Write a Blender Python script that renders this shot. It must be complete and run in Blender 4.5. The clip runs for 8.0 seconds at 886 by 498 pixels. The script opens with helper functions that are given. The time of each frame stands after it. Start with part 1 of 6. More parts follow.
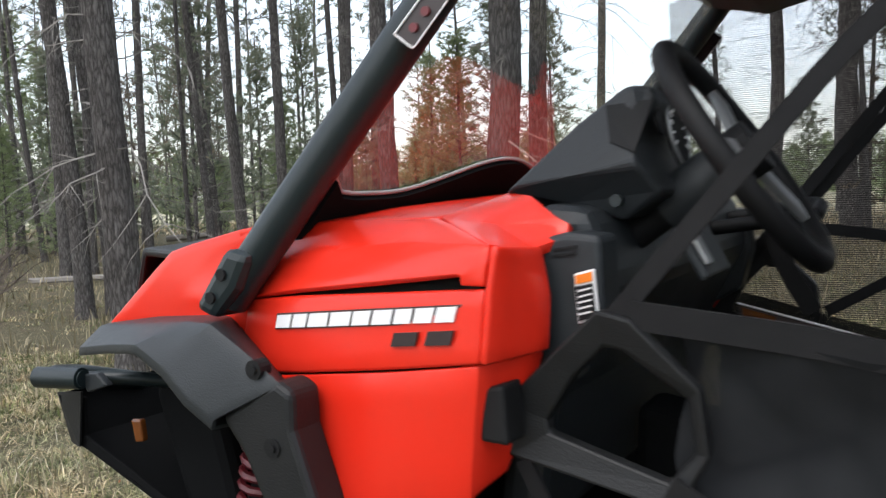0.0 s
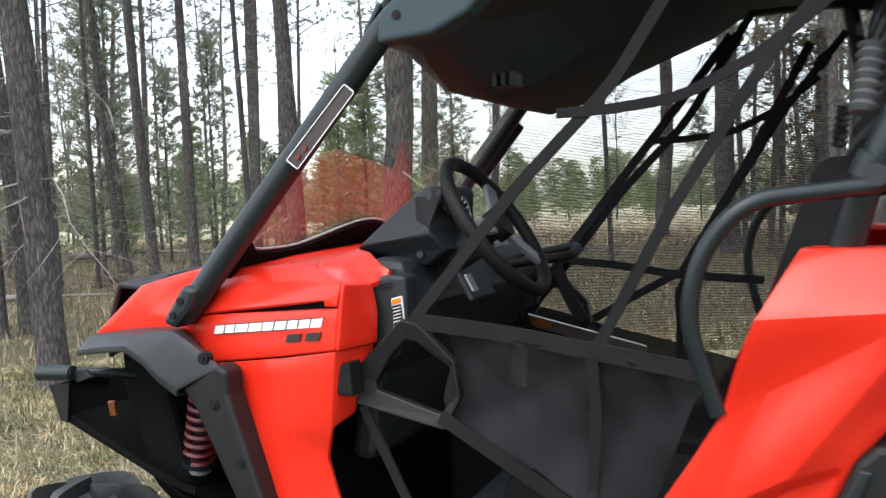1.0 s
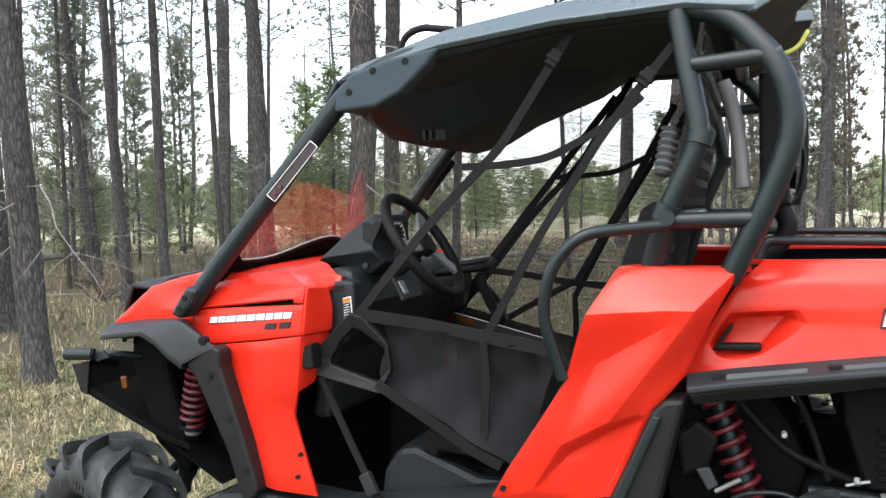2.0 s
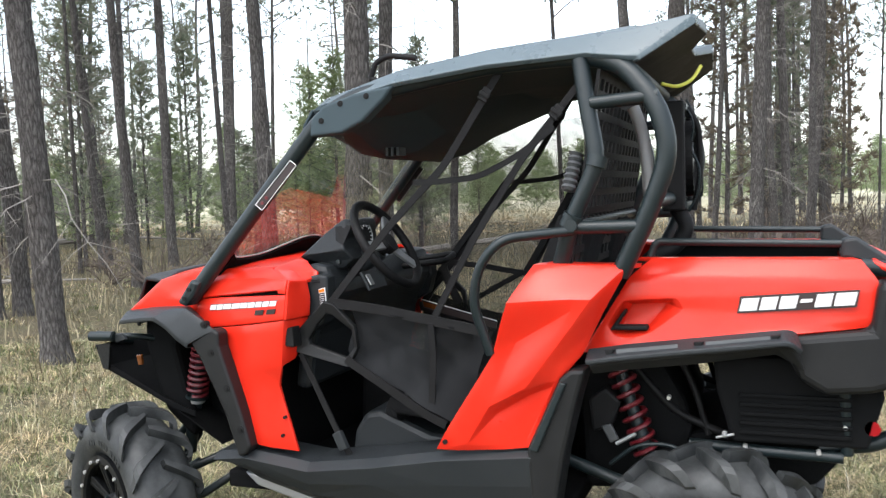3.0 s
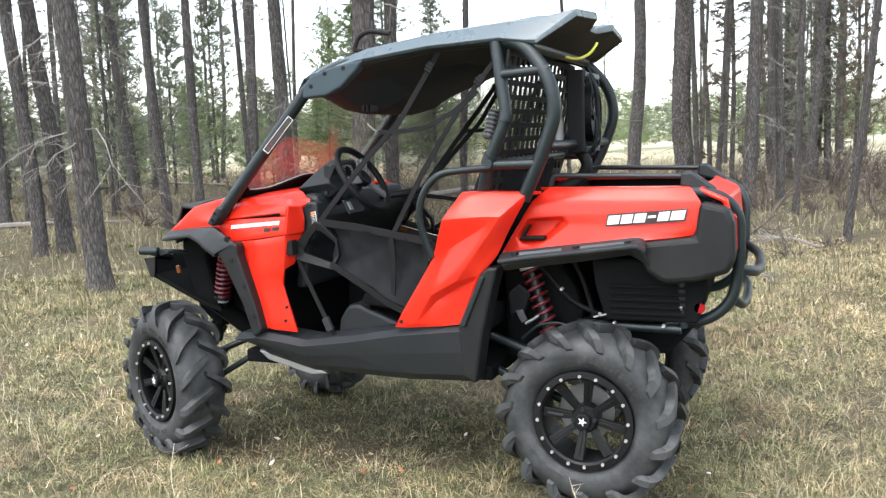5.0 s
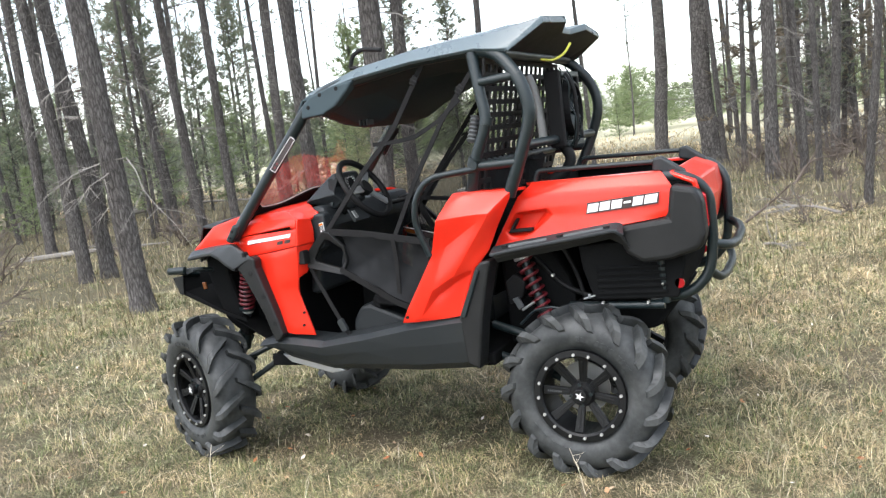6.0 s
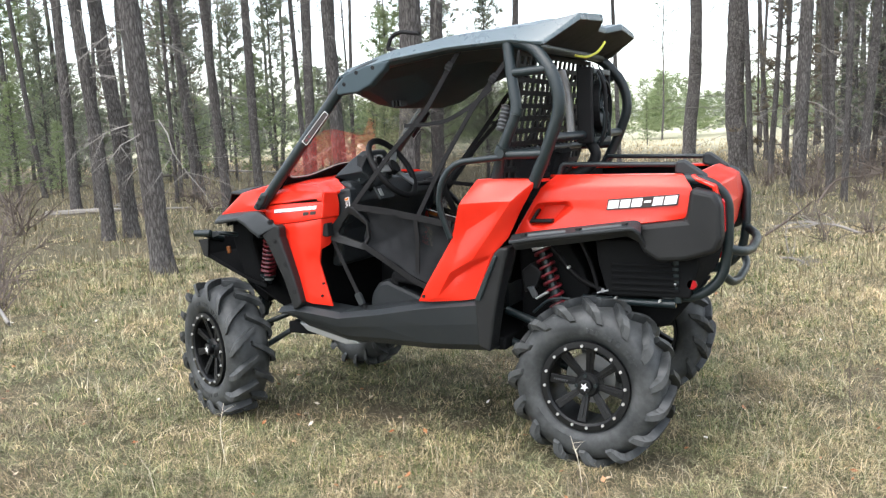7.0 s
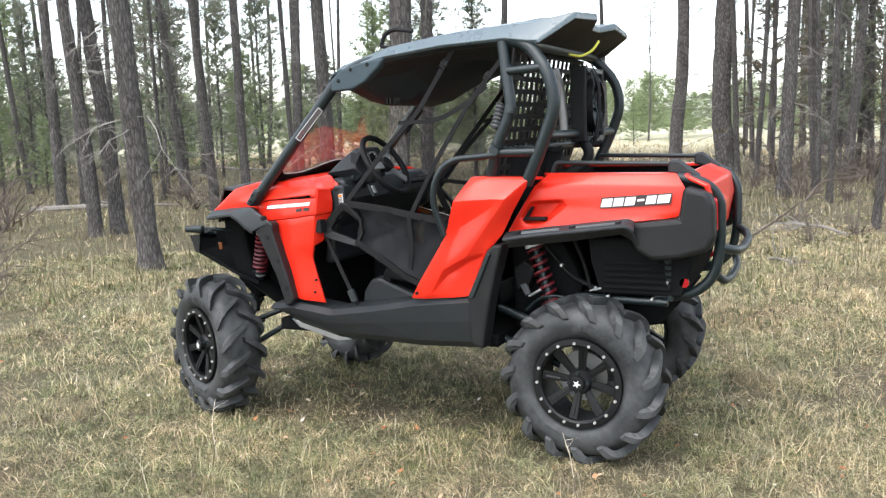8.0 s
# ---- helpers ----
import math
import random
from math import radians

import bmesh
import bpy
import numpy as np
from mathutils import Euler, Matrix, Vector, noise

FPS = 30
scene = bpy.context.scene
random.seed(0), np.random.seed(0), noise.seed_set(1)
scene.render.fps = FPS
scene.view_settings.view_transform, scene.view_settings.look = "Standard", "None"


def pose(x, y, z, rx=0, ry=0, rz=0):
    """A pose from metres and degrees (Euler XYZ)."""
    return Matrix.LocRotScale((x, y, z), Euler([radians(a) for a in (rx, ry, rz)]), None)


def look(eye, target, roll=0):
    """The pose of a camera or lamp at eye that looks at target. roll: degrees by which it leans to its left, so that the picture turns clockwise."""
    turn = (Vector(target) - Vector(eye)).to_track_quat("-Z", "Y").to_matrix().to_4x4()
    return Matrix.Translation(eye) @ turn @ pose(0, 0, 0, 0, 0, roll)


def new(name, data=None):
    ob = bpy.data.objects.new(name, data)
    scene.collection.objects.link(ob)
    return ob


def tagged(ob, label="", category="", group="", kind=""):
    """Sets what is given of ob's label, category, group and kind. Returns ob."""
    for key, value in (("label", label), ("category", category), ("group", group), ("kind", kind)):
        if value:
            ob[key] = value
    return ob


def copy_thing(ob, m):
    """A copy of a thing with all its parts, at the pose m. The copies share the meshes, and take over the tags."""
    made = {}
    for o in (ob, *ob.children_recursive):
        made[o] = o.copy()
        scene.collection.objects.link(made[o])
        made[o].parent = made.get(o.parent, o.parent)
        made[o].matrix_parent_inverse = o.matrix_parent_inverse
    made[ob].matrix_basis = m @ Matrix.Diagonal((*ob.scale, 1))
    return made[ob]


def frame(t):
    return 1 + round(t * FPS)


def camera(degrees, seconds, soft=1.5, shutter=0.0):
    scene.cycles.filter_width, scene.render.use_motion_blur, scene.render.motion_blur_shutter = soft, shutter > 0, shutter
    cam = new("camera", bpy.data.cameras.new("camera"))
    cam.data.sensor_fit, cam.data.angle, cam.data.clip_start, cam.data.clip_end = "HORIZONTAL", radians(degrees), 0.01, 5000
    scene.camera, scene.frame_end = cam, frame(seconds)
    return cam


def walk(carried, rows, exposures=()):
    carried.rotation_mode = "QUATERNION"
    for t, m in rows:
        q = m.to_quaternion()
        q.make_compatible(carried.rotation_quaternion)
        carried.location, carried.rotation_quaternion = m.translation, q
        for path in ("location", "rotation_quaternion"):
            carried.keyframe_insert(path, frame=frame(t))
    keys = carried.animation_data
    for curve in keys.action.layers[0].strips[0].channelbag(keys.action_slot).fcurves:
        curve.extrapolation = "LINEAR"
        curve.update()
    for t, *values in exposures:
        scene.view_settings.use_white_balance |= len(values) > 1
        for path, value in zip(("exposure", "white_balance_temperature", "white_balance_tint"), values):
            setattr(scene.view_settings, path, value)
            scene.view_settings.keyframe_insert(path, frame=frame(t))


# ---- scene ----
cam = camera(51.0, 8.0, 1.3, 0.35)
PATH = [
    (0, (1.186, -0.85, 1.237), (0.201, 0.887, 1.12), -2.1),
    (0.5, (1.437, -1.124, 1.258), (0.512, 0.648, 1.183), -1.3),
    (1, (1.63, -1.484, 1.32), (0.818, 0.342, 1.227), -2.3),
    (1.5, (1.822, -1.753, 1.324), (1.041, 0.088, 1.269), -2.4),
    (2, (1.967, -2.052, 1.37), (1.22, -0.199, 1.286), -1.4),
    (2.2, (2.055, -2.13, 1.386), (1.292, -0.284, 1.294), -1.8),
    (3.3, (2.427, -2.625, 1.455), (1.662, -0.782, 1.319), -1.7),
    (3.5, (2.52, -2.721, 1.422), (1.691, -0.906, 1.286), -2.1),
    (4, (2.663, -2.934, 1.414), (1.822, -1.13, 1.221), -3.1),
    (4.5, (2.81, -3.158, 1.449), (1.995, -1.347, 1.21), -2.0),
    (4.7, (2.867, -3.21, 1.443), (2.057, -1.397, 1.201), -1.4),
    (5.8, (3.197, -3.501, 1.472), (2.332, -1.714, 1.239), -6.3),
    (6, (3.244, -3.496, 1.477), (2.354, -1.722, 1.237), -7.0),
    (6.5, (3.235, -3.587, 1.475), (2.33, -1.82, 1.239), -4.1),
    (7, (3.278, -3.594, 1.464), (2.354, -1.84, 1.203), -2.3),
    (7.5, (3.288, -3.599, 1.439), (2.368, -1.841, 1.187), -1.9),
    (8, (3.253, -3.62, 1.458), (2.356, -1.852, 1.194), -1.8),
]
walk(cam, [(t, look(eye, target, roll)) for t, eye, target, roll in PATH], [(0.0, -0.2), (0.5, 0.0), (1.0, 0.15), (2.2, 0.25), (3.5, 0.32), (4.5, 0.52), (6.5, 0.45), (8.0, 0.45)])

import collections

# ---- light ----
world = bpy.data.worlds.new("overcast")
scene.world = world
world.use_nodes = True
wn, wl = world.node_tree.nodes, world.node_tree.links
sky = wn.new("ShaderNodeTexSky")
sky.sky_type, sky.sun_disc = "NISHITA", False
sky.sun_elevation, sky.sun_rotation = radians(55), radians(200)
sky.air_density, sky.dust_density, sky.ozone_density = 1.0, 2.0, 1.0
pale = wn.new("ShaderNodeHueSaturation")
pale.inputs["Saturation"].default_value = 0.45
wl.new(sky.outputs[0], pale.inputs["Color"])
wl.new(pale.outputs[0], wn["Background"].inputs["Color"])
wn["Background"].inputs["Strength"].default_value = 0.47
sun_data = bpy.data.lights.new("sun", "SUN")
sun_data.energy, sun_data.angle, sun_data.color = 1.4, radians(60), (1.0, 0.98, 0.95)
sun = new("sun", sun_data)
sun.matrix_world = look((5, -8, 22), (0, 0, 0))

# ---- helpers for meshes ----


def material(name, base, rough=0.5, metal=0.0, spec=0.5, coat=0.0):
    m = bpy.data.materials.new(name)
    m.use_nodes = True
    b = m.node_tree.nodes["Principled BSDF"]
    b.inputs["Base Color"].default_value = (*base, 1)
    b.inputs["Roughness"].default_value = rough
    b.inputs["Metallic"].default_value = metal
    b.inputs["Specular IOR Level"].default_value = spec
    b.inputs["Coat Weight"].default_value = coat
    return m


def node(m, kind, **inputs):
    n = m.node_tree.nodes.new(kind)
    for k, v in inputs.items():
        n.inputs[k.replace("_", " ")].default_value = v
    return n


def ramp(m, source, stops):
    r = m.node_tree.nodes.new("ShaderNodeValToRGB")
    e = r.color_ramp.elements
    while len(e) < len(stops):
        e.new(0.5)
    for s, (at, col) in zip(e, stops):
        s.position, s.color = at, (*col, 1)
    m.node_tree.links.new(source, r.inputs[0])
    return r


def coords(m, scale=(1, 1, 1), space="Object"):
    t = m.node_tree.nodes.new("ShaderNodeTexCoord")
    p = m.node_tree.nodes.new("ShaderNodeMapping")
    p.inputs["Scale"].default_value = scale
    m.node_tree.links.new(t.outputs[space], p.inputs[0])
    return p.outputs[0]


def bump(m, height, strength=0.3, distance=0.01):
    b = m.node_tree.nodes.new("ShaderNodeBump")
    b.inputs["Strength"].default_value, b.inputs["Distance"].default_value = strength, distance
    m.node_tree.links.new(height, b.inputs["Height"])
    m.node_tree.links.new(b.outputs[0], m.node_tree.nodes["Principled BSDF"].inputs["Normal"])


def worn(name, base, rough, grain=400, dust=(0.25, 0.22, 0.18), dusty=0.15, spec=0.5, relief=0.15, coat=0.0, metal=0.0):
    """A surface with fine grain, and a film of dust in uneven patches."""
    m = material(name, base, rough, metal, spec, coat)
    l = m.node_tree.links
    v = coords(m)
    big = node(m, "ShaderNodeTexNoise", Scale=7.0, Detail=6.0, Roughness=0.65)
    fine = node(m, "ShaderNodeTexNoise", Scale=float(grain), Detail=3.0)
    l.new(v, big.inputs["Vector"])
    l.new(v, fine.inputs["Vector"])
    r = ramp(m, big.outputs[0], [(0.4, (0, 0, 0)), (0.8, (1, 1, 1))])
    k = node(m, "ShaderNodeMath")
    k.operation = "MULTIPLY"
    k.inputs[1].default_value = dusty
    l.new(r.outputs[0], k.inputs[0])
    mix = m.node_tree.nodes.new("ShaderNodeMix")
    mix.data_type = "RGBA"
    mix.inputs[6].default_value, mix.inputs[7].default_value = (*base, 1), (*dust, 1)
    l.new(k.outputs[0], mix.inputs[0])
    b = m.node_tree.nodes["Principled BSDF"]
    l.new(mix.outputs[2], b.inputs["Base Color"])
    rr = node(m, "ShaderNodeMapRange")
    rr.inputs[3].default_value, rr.inputs[4].default_value = rough - 0.06, min(1, rough + 0.15)
    l.new(big.outputs[0], rr.inputs[0])
    l.new(rr.outputs[0], b.inputs["Roughness"])
    bump(m, fine.outputs[0], relief, 0.002)
    return m


RED = worn("red_paint", (0.66, 0.021, 0.0085), 0.27, 30, (0.5, 0.2, 0.12), 0.04, 0.32, 0.02, 0.14)
GREY = worn("grey_plastic", (0.018, 0.0215, 0.024), 0.42, 500, (0.09, 0.09, 0.085), 0.08, 0.32, 0.25)
BLACK = worn("black_plastic", (0.0075, 0.0077, 0.0082), 0.55, 500, (0.04, 0.04, 0.037), 0.06, 0.2, 0.25)
STEEL = worn("black_powder_coat", (0.009, 0.016, 0.018), 0.33, 700, (0.08, 0.08, 0.075), 0.06, 0.4, 0.15)
ROOFTOP = worn("roof_plastic", (0.085, 0.115, 0.13), 0.24, 500, (0.2, 0.21, 0.21), 0.05, 0.5, 0.15)
RUBBER = worn("rubber", (0.018, 0.0205, 0.0215), 0.5, 300, (0.13, 0.135, 0.135), 0.6, 0.35, 0.3)
RIM = worn("rim_black", (0.0045, 0.005, 0.0056), 0.42, 600, (0.05, 0.05, 0.048), 0.05, 0.26, 0.1)
CHROME = material("bright_steel", (0.5, 0.5, 0.49), 0.38, 0.5)
DARK = worn("black_moulding", (0.0085, 0.0092, 0.0098), 0.42, 400, (0.06, 0.06, 0.058), 0.10, 0.28, 0.3)
# base raised so that the rear lip's sky sheen sits in the colour
TRIM = worn("weathered_grey_plastic", (0.055, 0.06, 0.064), 0.36, 400, (0.16, 0.16, 0.15), 0.2, 0.5, 0.2)
SKID = worn("skid_metal", (0.33, 0.34, 0.34), 0.42, 200, (0.2, 0.18, 0.15), 0.3, 0.5, 0.1, 0, 0.6)
SPRING = worn("red_spring", (0.12, 0.006, 0.012), 0.35, 200, (0.15, 0.1, 0.08), 0.2)
CLOTH = worn("black_fabric", (0.011, 0.0113, 0.012), 0.85, 900, (0.04, 0.04, 0.04), 0.10, 0.12, 0.5)
WEB = worn("webbing", (0.009, 0.009, 0.0095), 0.7, 1200, (0.06, 0.06, 0.06), 0.15, 0.18, 0.5)
INNER = worn("inner_black", (0.008, 0.0084, 0.0088), 0.85, 300, (0.025, 0.024, 0.022), 0.12, 0.03, 0.25)
LINING = worn("lining_plastic", (0.05, 0.07, 0.08), 0.7, 400, (0.08, 0.08, 0.08), 0.1, 0.12, 0.2)
WHITE = material("white_decal", (0.75, 0.75, 0.75), 0.35)
DARKDECAL = material("dark_decal", (0.03, 0.02, 0.02), 0.4)
AMBER = material("amber_lens", (0.13, 0.04, 0.008), 0.25)
ORANGE = material("amber_plastic", (0.75, 0.2, 0.02), 0.2)
REDLENS = material("red_lens", (0.32, 0.008, 0.012), 0.12)
YELLOW = material("yellow_cable", (0.6, 0.6, 0.08), 0.4)
SILVERPIPE = worn("pale_hose", (0.35, 0.35, 0.34), 0.45, 200)


def joined(*parts):
    """Several (verts, faces) as one."""
    verts, faces = [], []
    for v, f in parts:
        n = len(verts)
        verts += [tuple(p) for p in v]
        faces += [tuple(i + n for i in q) for q in f]
    return verts, faces


def middle(x):
    """The centre line of the body."""
    return 0.60 + 0.05 * min(1, max(0, (x - 1.0) / 0.9))


def settled(x, y, z):
    """The vehicle stands a touch askew: its far side lies a little further forward towards the tail."""
    return x - 0.03 * max(0, x) * max(0, y - 0.15), y, z


def flipped(shape):
    """The same on the other side of the vehicle."""
    v, f = shape
    return [(x, 2 * middle(x) - y, z) for x, y, z in v], [tuple(reversed(q)) for q in f]


def part(name, shape, mat, parent=None, label="", solid=0.0, bevel=0.0, smooth=False, sub=0, offset=-1.0, segments=2, crease=0.5):
    """One mesh, placed in the world, under a thing or a part; solid: its thickness; bevel: the width of its rounded edges."""
    at = Vector((0, 0, 0))
    p = parent
    while p is not None:
        at += p.location
        p = p.parent
    root = parent
    while root is not None and root.parent is not None:
        root = root.parent
    if root is not None and root.name == "utility_vehicle":
        shape = [settled(*p) for p in shape[0]], shape[1]
    seen = sorted({i for q in shape[1] for i in q})
    if len(seen) < len(shape[0]):
        place = {old: k for k, old in enumerate(seen)}
        shape = [shape[0][i] for i in seen], [tuple(place[i] for i in q) for q in shape[1]]
    me = bpy.data.meshes.new(name)
    me.from_pydata([(x - at.x, y - at.y, z - at.z) for x, y, z in shape[0]], [], shape[1])
    me.materials.append(mat)
    bm = bmesh.new()
    bm.from_mesh(me)
    bmesh.ops.recalc_face_normals(bm, faces=bm.faces)
    bm.to_mesh(me)
    bm.free()
    if smooth:
        me.polygons.foreach_set("use_smooth", [True] * len(me.polygons))
        me.set_sharp_from_angle(angle=radians(50))
    ob = new(name, me)
    ob.parent = parent
    if label:
        ob["label"] = label
    if sub:
        me.polygons.foreach_set("use_smooth", [True] * len(me.polygons))
        uses = collections.Counter(k for q in me.polygons for k in q.edge_keys)
        me.attributes.new("crease_edge", "FLOAT", "EDGE").data.foreach_set("value", [crease if uses[e.key] > 1 else 1.0 for e in me.edges])
        s = ob.modifiers.new("sub", "SUBSURF")
        s.levels = s.render_levels = sub
    if solid:
        s = ob.modifiers.new("solid", "SOLIDIFY")
        s.thickness, s.offset = solid, offset
    if bevel:
        b = ob.modifiers.new("bevel", "BEVEL")
        b.width, b.segments, b.limit_method, b.angle_limit = bevel, segments, "ANGLE", radians(25)
        b.harden_normals = False
    return ob


def fillet(pts, r=0.06, n=5):
    """Rounds the inner corners of a line of points."""
    pts = [Vector(p) for p in pts]
    out = [pts[0]]
    for a, b, c in zip(pts, pts[1:], pts[2:]):
        u, v = (a - b), (c - b)
        k = min(r, u.length * 0.48, v.length * 0.48)
        p, q = b + u.normalized() * k, b + v.normalized() * k
        for i in range(n + 1):
            t = i / n
            out.append(p * (1 - t) ** 2 + b * 2 * t * (1 - t) + q * t * t)
    out.append(pts[-1])
    return out


def sweep(path, section, closed=False, up=None):
    """A closed section (u, v) carried along a line of points."""
    path = [Vector(p) for p in path]
    n, k = len(path), len(section)
    verts, faces = [], []
    side = None
    for i, p in enumerate(path):
        a = path[(i - 1) % n] if closed or i else path[0]
        b = path[(i + 1) % n] if closed or i < n - 1 else path[-1]
        d = (b - a).normalized()
        if up is not None:
            s = d.cross(Vector(up))
            s = s.normalized() if s.length > 1e-4 else side
        elif side is None:
            s = d.orthogonal().normalized()
        else:
            s = (side - d * side.dot(d)).normalized()
        side = s
        w = s.cross(d).normalized()
        for u, v in section:
            verts.append(p + s * u + w * v)
    for i in range(n if closed else n - 1):
        for j in range(k):
            a, b = i * k, (i + 1) % n * k
            faces.append((a + j, a + (j + 1) % k, b + (j + 1) % k, b + j))
    if not closed:
        faces.append(tuple(range(k))[::-1])
        faces.append(tuple((n - 1) * k + j for j in range(k)))
    return verts, faces


def ring(r, k=10, squash=1.0):
    return [(r * math.cos(2 * math.pi * j / k), squash * r * math.sin(2 * math.pi * j / k)) for j in range(k)]


def tube(pts, r, round_=0.06, k=10, closed=False):
    return sweep(fillet(pts, round_) if len(pts) > 2 and not closed else pts, ring(r, k), closed)


def box(x0, x1, y0, y1, z0, z1):
    v = [(x, y, z) for x in (x0, x1) for y in (y0, y1) for z in (z0, z1)]
    return v, [(0, 1, 3, 2), (4, 6, 7, 5), (0, 4, 5, 1), (2, 3, 7, 6), (0, 2, 6, 4), (1, 5, 7, 3)]


def slab(outline, y0, y1):
    """An (x, z) outline with thickness across the vehicle."""
    n = len(outline)
    v = [(x, y0, z) for x, z in outline] + [(x, y1, z) for x, z in outline]
    return v, [tuple(range(n)), tuple(range(2 * n - 1, n - 1, -1))] + [(i, (i + 1) % n, n + (i + 1) % n, n + i) for i in range(n)]


def loft(rows, close=False):
    """A skin over rows of points, all of one length."""
    k = len(rows[0])
    v = [tuple(p) for r in rows for p in r]
    f = []
    for i in range(len(rows) - 1):
        for j in range(k if close else k - 1):
            a, b = i * k + j, i * k + (j + 1) % k
            f.append((a, b, b + k, a + k))
    return v, f


def lathe(profile, n=48, centre=(0, 0, 0)):
    """(radius, along) turned about the y axis."""
    v, f = [], []
    k = len(profile)
    for i in range(n):
        a = 2 * math.pi * i / n
        for r, y in profile:
            v.append((centre[0] + r * math.cos(a), centre[1] + y, centre[2] + r * math.sin(a)))
    for i in range(n):
        for j in range(k - 1):
            a, b = i * k + j, (i + 1) % n * k + j
            f.append((a, a + 1, b + 1, b))
    return v, f


def cylinder(a, b, r, k=12):
    return sweep([a, b], ring(r, k))


def moved(shape, m):
    return [tuple(m @ Vector(p)) for p in shape[0]], shape[1]


def thing(name, at, label, category, group="", kind=""):
    ob = new(name)
    ob.location = at
    return tagged(ob, label, category, group, kind)

# ---- ground and woods: materials ----


def ground_material():
    m = material("forest_floor", (0.2, 0.16, 0.08), 0.95, 0, 0.2)
    l = m.node_tree.links
    v = coords(m)
    patch = node(m, "ShaderNodeTexNoise", Scale=0.9, Detail=9.0, Roughness=0.75)
    straw = node(m, "ShaderNodeTexNoise", Scale=55.0, Detail=8.0, Roughness=0.75)
    for n in (patch, straw):
        l.new(v, n.inputs["Vector"])
    a = ramp(m, patch.outputs[0], [(0.3, (0.06, 0.048, 0.034)), (0.45, (0.125, 0.102, 0.064)), (0.53, (0.075, 0.082, 0.042)), (0.62, (0.16, 0.13, 0.08)), (0.8, (0.20, 0.16, 0.105))])
    b = ramp(m, straw.outputs[0], [(0.36, (0.016, 0.013, 0.009)), (0.5, (0.085, 0.072, 0.045)), (0.66, (0.34, 0.29, 0.19))])
    mix = m.node_tree.nodes.new("ShaderNodeMix")
    mix.data_type, mix.inputs[0].default_value = "RGBA", 0.55
    l.new(a.outputs[0], mix.inputs[6])
    l.new(b.outputs[0], mix.inputs[7])
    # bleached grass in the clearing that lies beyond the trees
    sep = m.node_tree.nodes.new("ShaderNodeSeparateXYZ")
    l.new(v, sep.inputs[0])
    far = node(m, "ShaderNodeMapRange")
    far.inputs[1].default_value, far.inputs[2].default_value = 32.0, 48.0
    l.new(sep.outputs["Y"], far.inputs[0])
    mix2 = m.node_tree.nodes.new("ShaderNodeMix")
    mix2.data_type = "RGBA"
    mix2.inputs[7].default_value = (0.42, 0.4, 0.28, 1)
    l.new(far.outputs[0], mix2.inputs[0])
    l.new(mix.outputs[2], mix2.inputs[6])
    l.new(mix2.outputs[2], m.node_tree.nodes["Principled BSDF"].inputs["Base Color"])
    bump(m, straw.outputs[0], 0.8, 0.03)
    return m


def bark_material(name, dark, mid, pale):
    m = material(name, mid, 0.95, 0, 0.15)
    l = m.node_tree.links
    v = coords(m, (1, 1, 0.24))
    plates = node(m, "ShaderNodeTexVoronoi", Scale=34.0)
    plates.feature = "DISTANCE_TO_EDGE"
    rough = node(m, "ShaderNodeTexNoise", Scale=40.0, Detail=8.0, Roughness=0.7)
    big = node(m, "ShaderNodeTexNoise", Scale=4.0, Detail=4.0)
    warp = m.node_tree.nodes.new("ShaderNodeVectorMath")
    warp.operation = "MULTIPLY_ADD"
    warp.inputs[1].default_value = (0.05, 0.05, 0.05)
    l.new(v, rough.inputs["Vector"])
    l.new(v, big.inputs["Vector"])
    l.new(rough.outputs["Color"], warp.inputs[0])
    l.new(v, warp.inputs[2])
    l.new(warp.outputs[0], plates.inputs["Vector"])
    a = ramp(m, plates.outputs["Distance"], [(0.0, dark), (0.03, dark), (0.13, mid), (0.5, pale)])
    b = ramp(m, rough.outputs[0], [(0.3, dark), (0.55, mid), (0.75, pale)])
    mix = m.node_tree.nodes.new("ShaderNodeMix")
    mix.data_type, mix.inputs[0].default_value = "RGBA", 0.5
    l.new(a.outputs[0], mix.inputs[6])
    l.new(b.outputs[0], mix.inputs[7])
    tone = m.node_tree.nodes.new("ShaderNodeMix")
    tone.data_type, tone.blend_type, tone.inputs[0].default_value = "RGBA", "MULTIPLY", 0.6
    g = ramp(m, big.outputs[0], [(0.3, (0.55, 0.52, 0.5)), (0.7, (1, 1, 1))])
    l.new(mix.outputs[2], tone.inputs[6])
    l.new(g.outputs[0], tone.inputs[7])
    l.new(tone.outputs[2], m.node_tree.nodes["Principled BSDF"].inputs["Base Color"])
    add = node(m, "ShaderNodeMath")
    l.new(plates.outputs["Distance"], add.inputs[0])
    l.new(rough.outputs[0], add.inputs[1])
    bump(m, add.outputs[0], 1.0, 0.045)
    return m


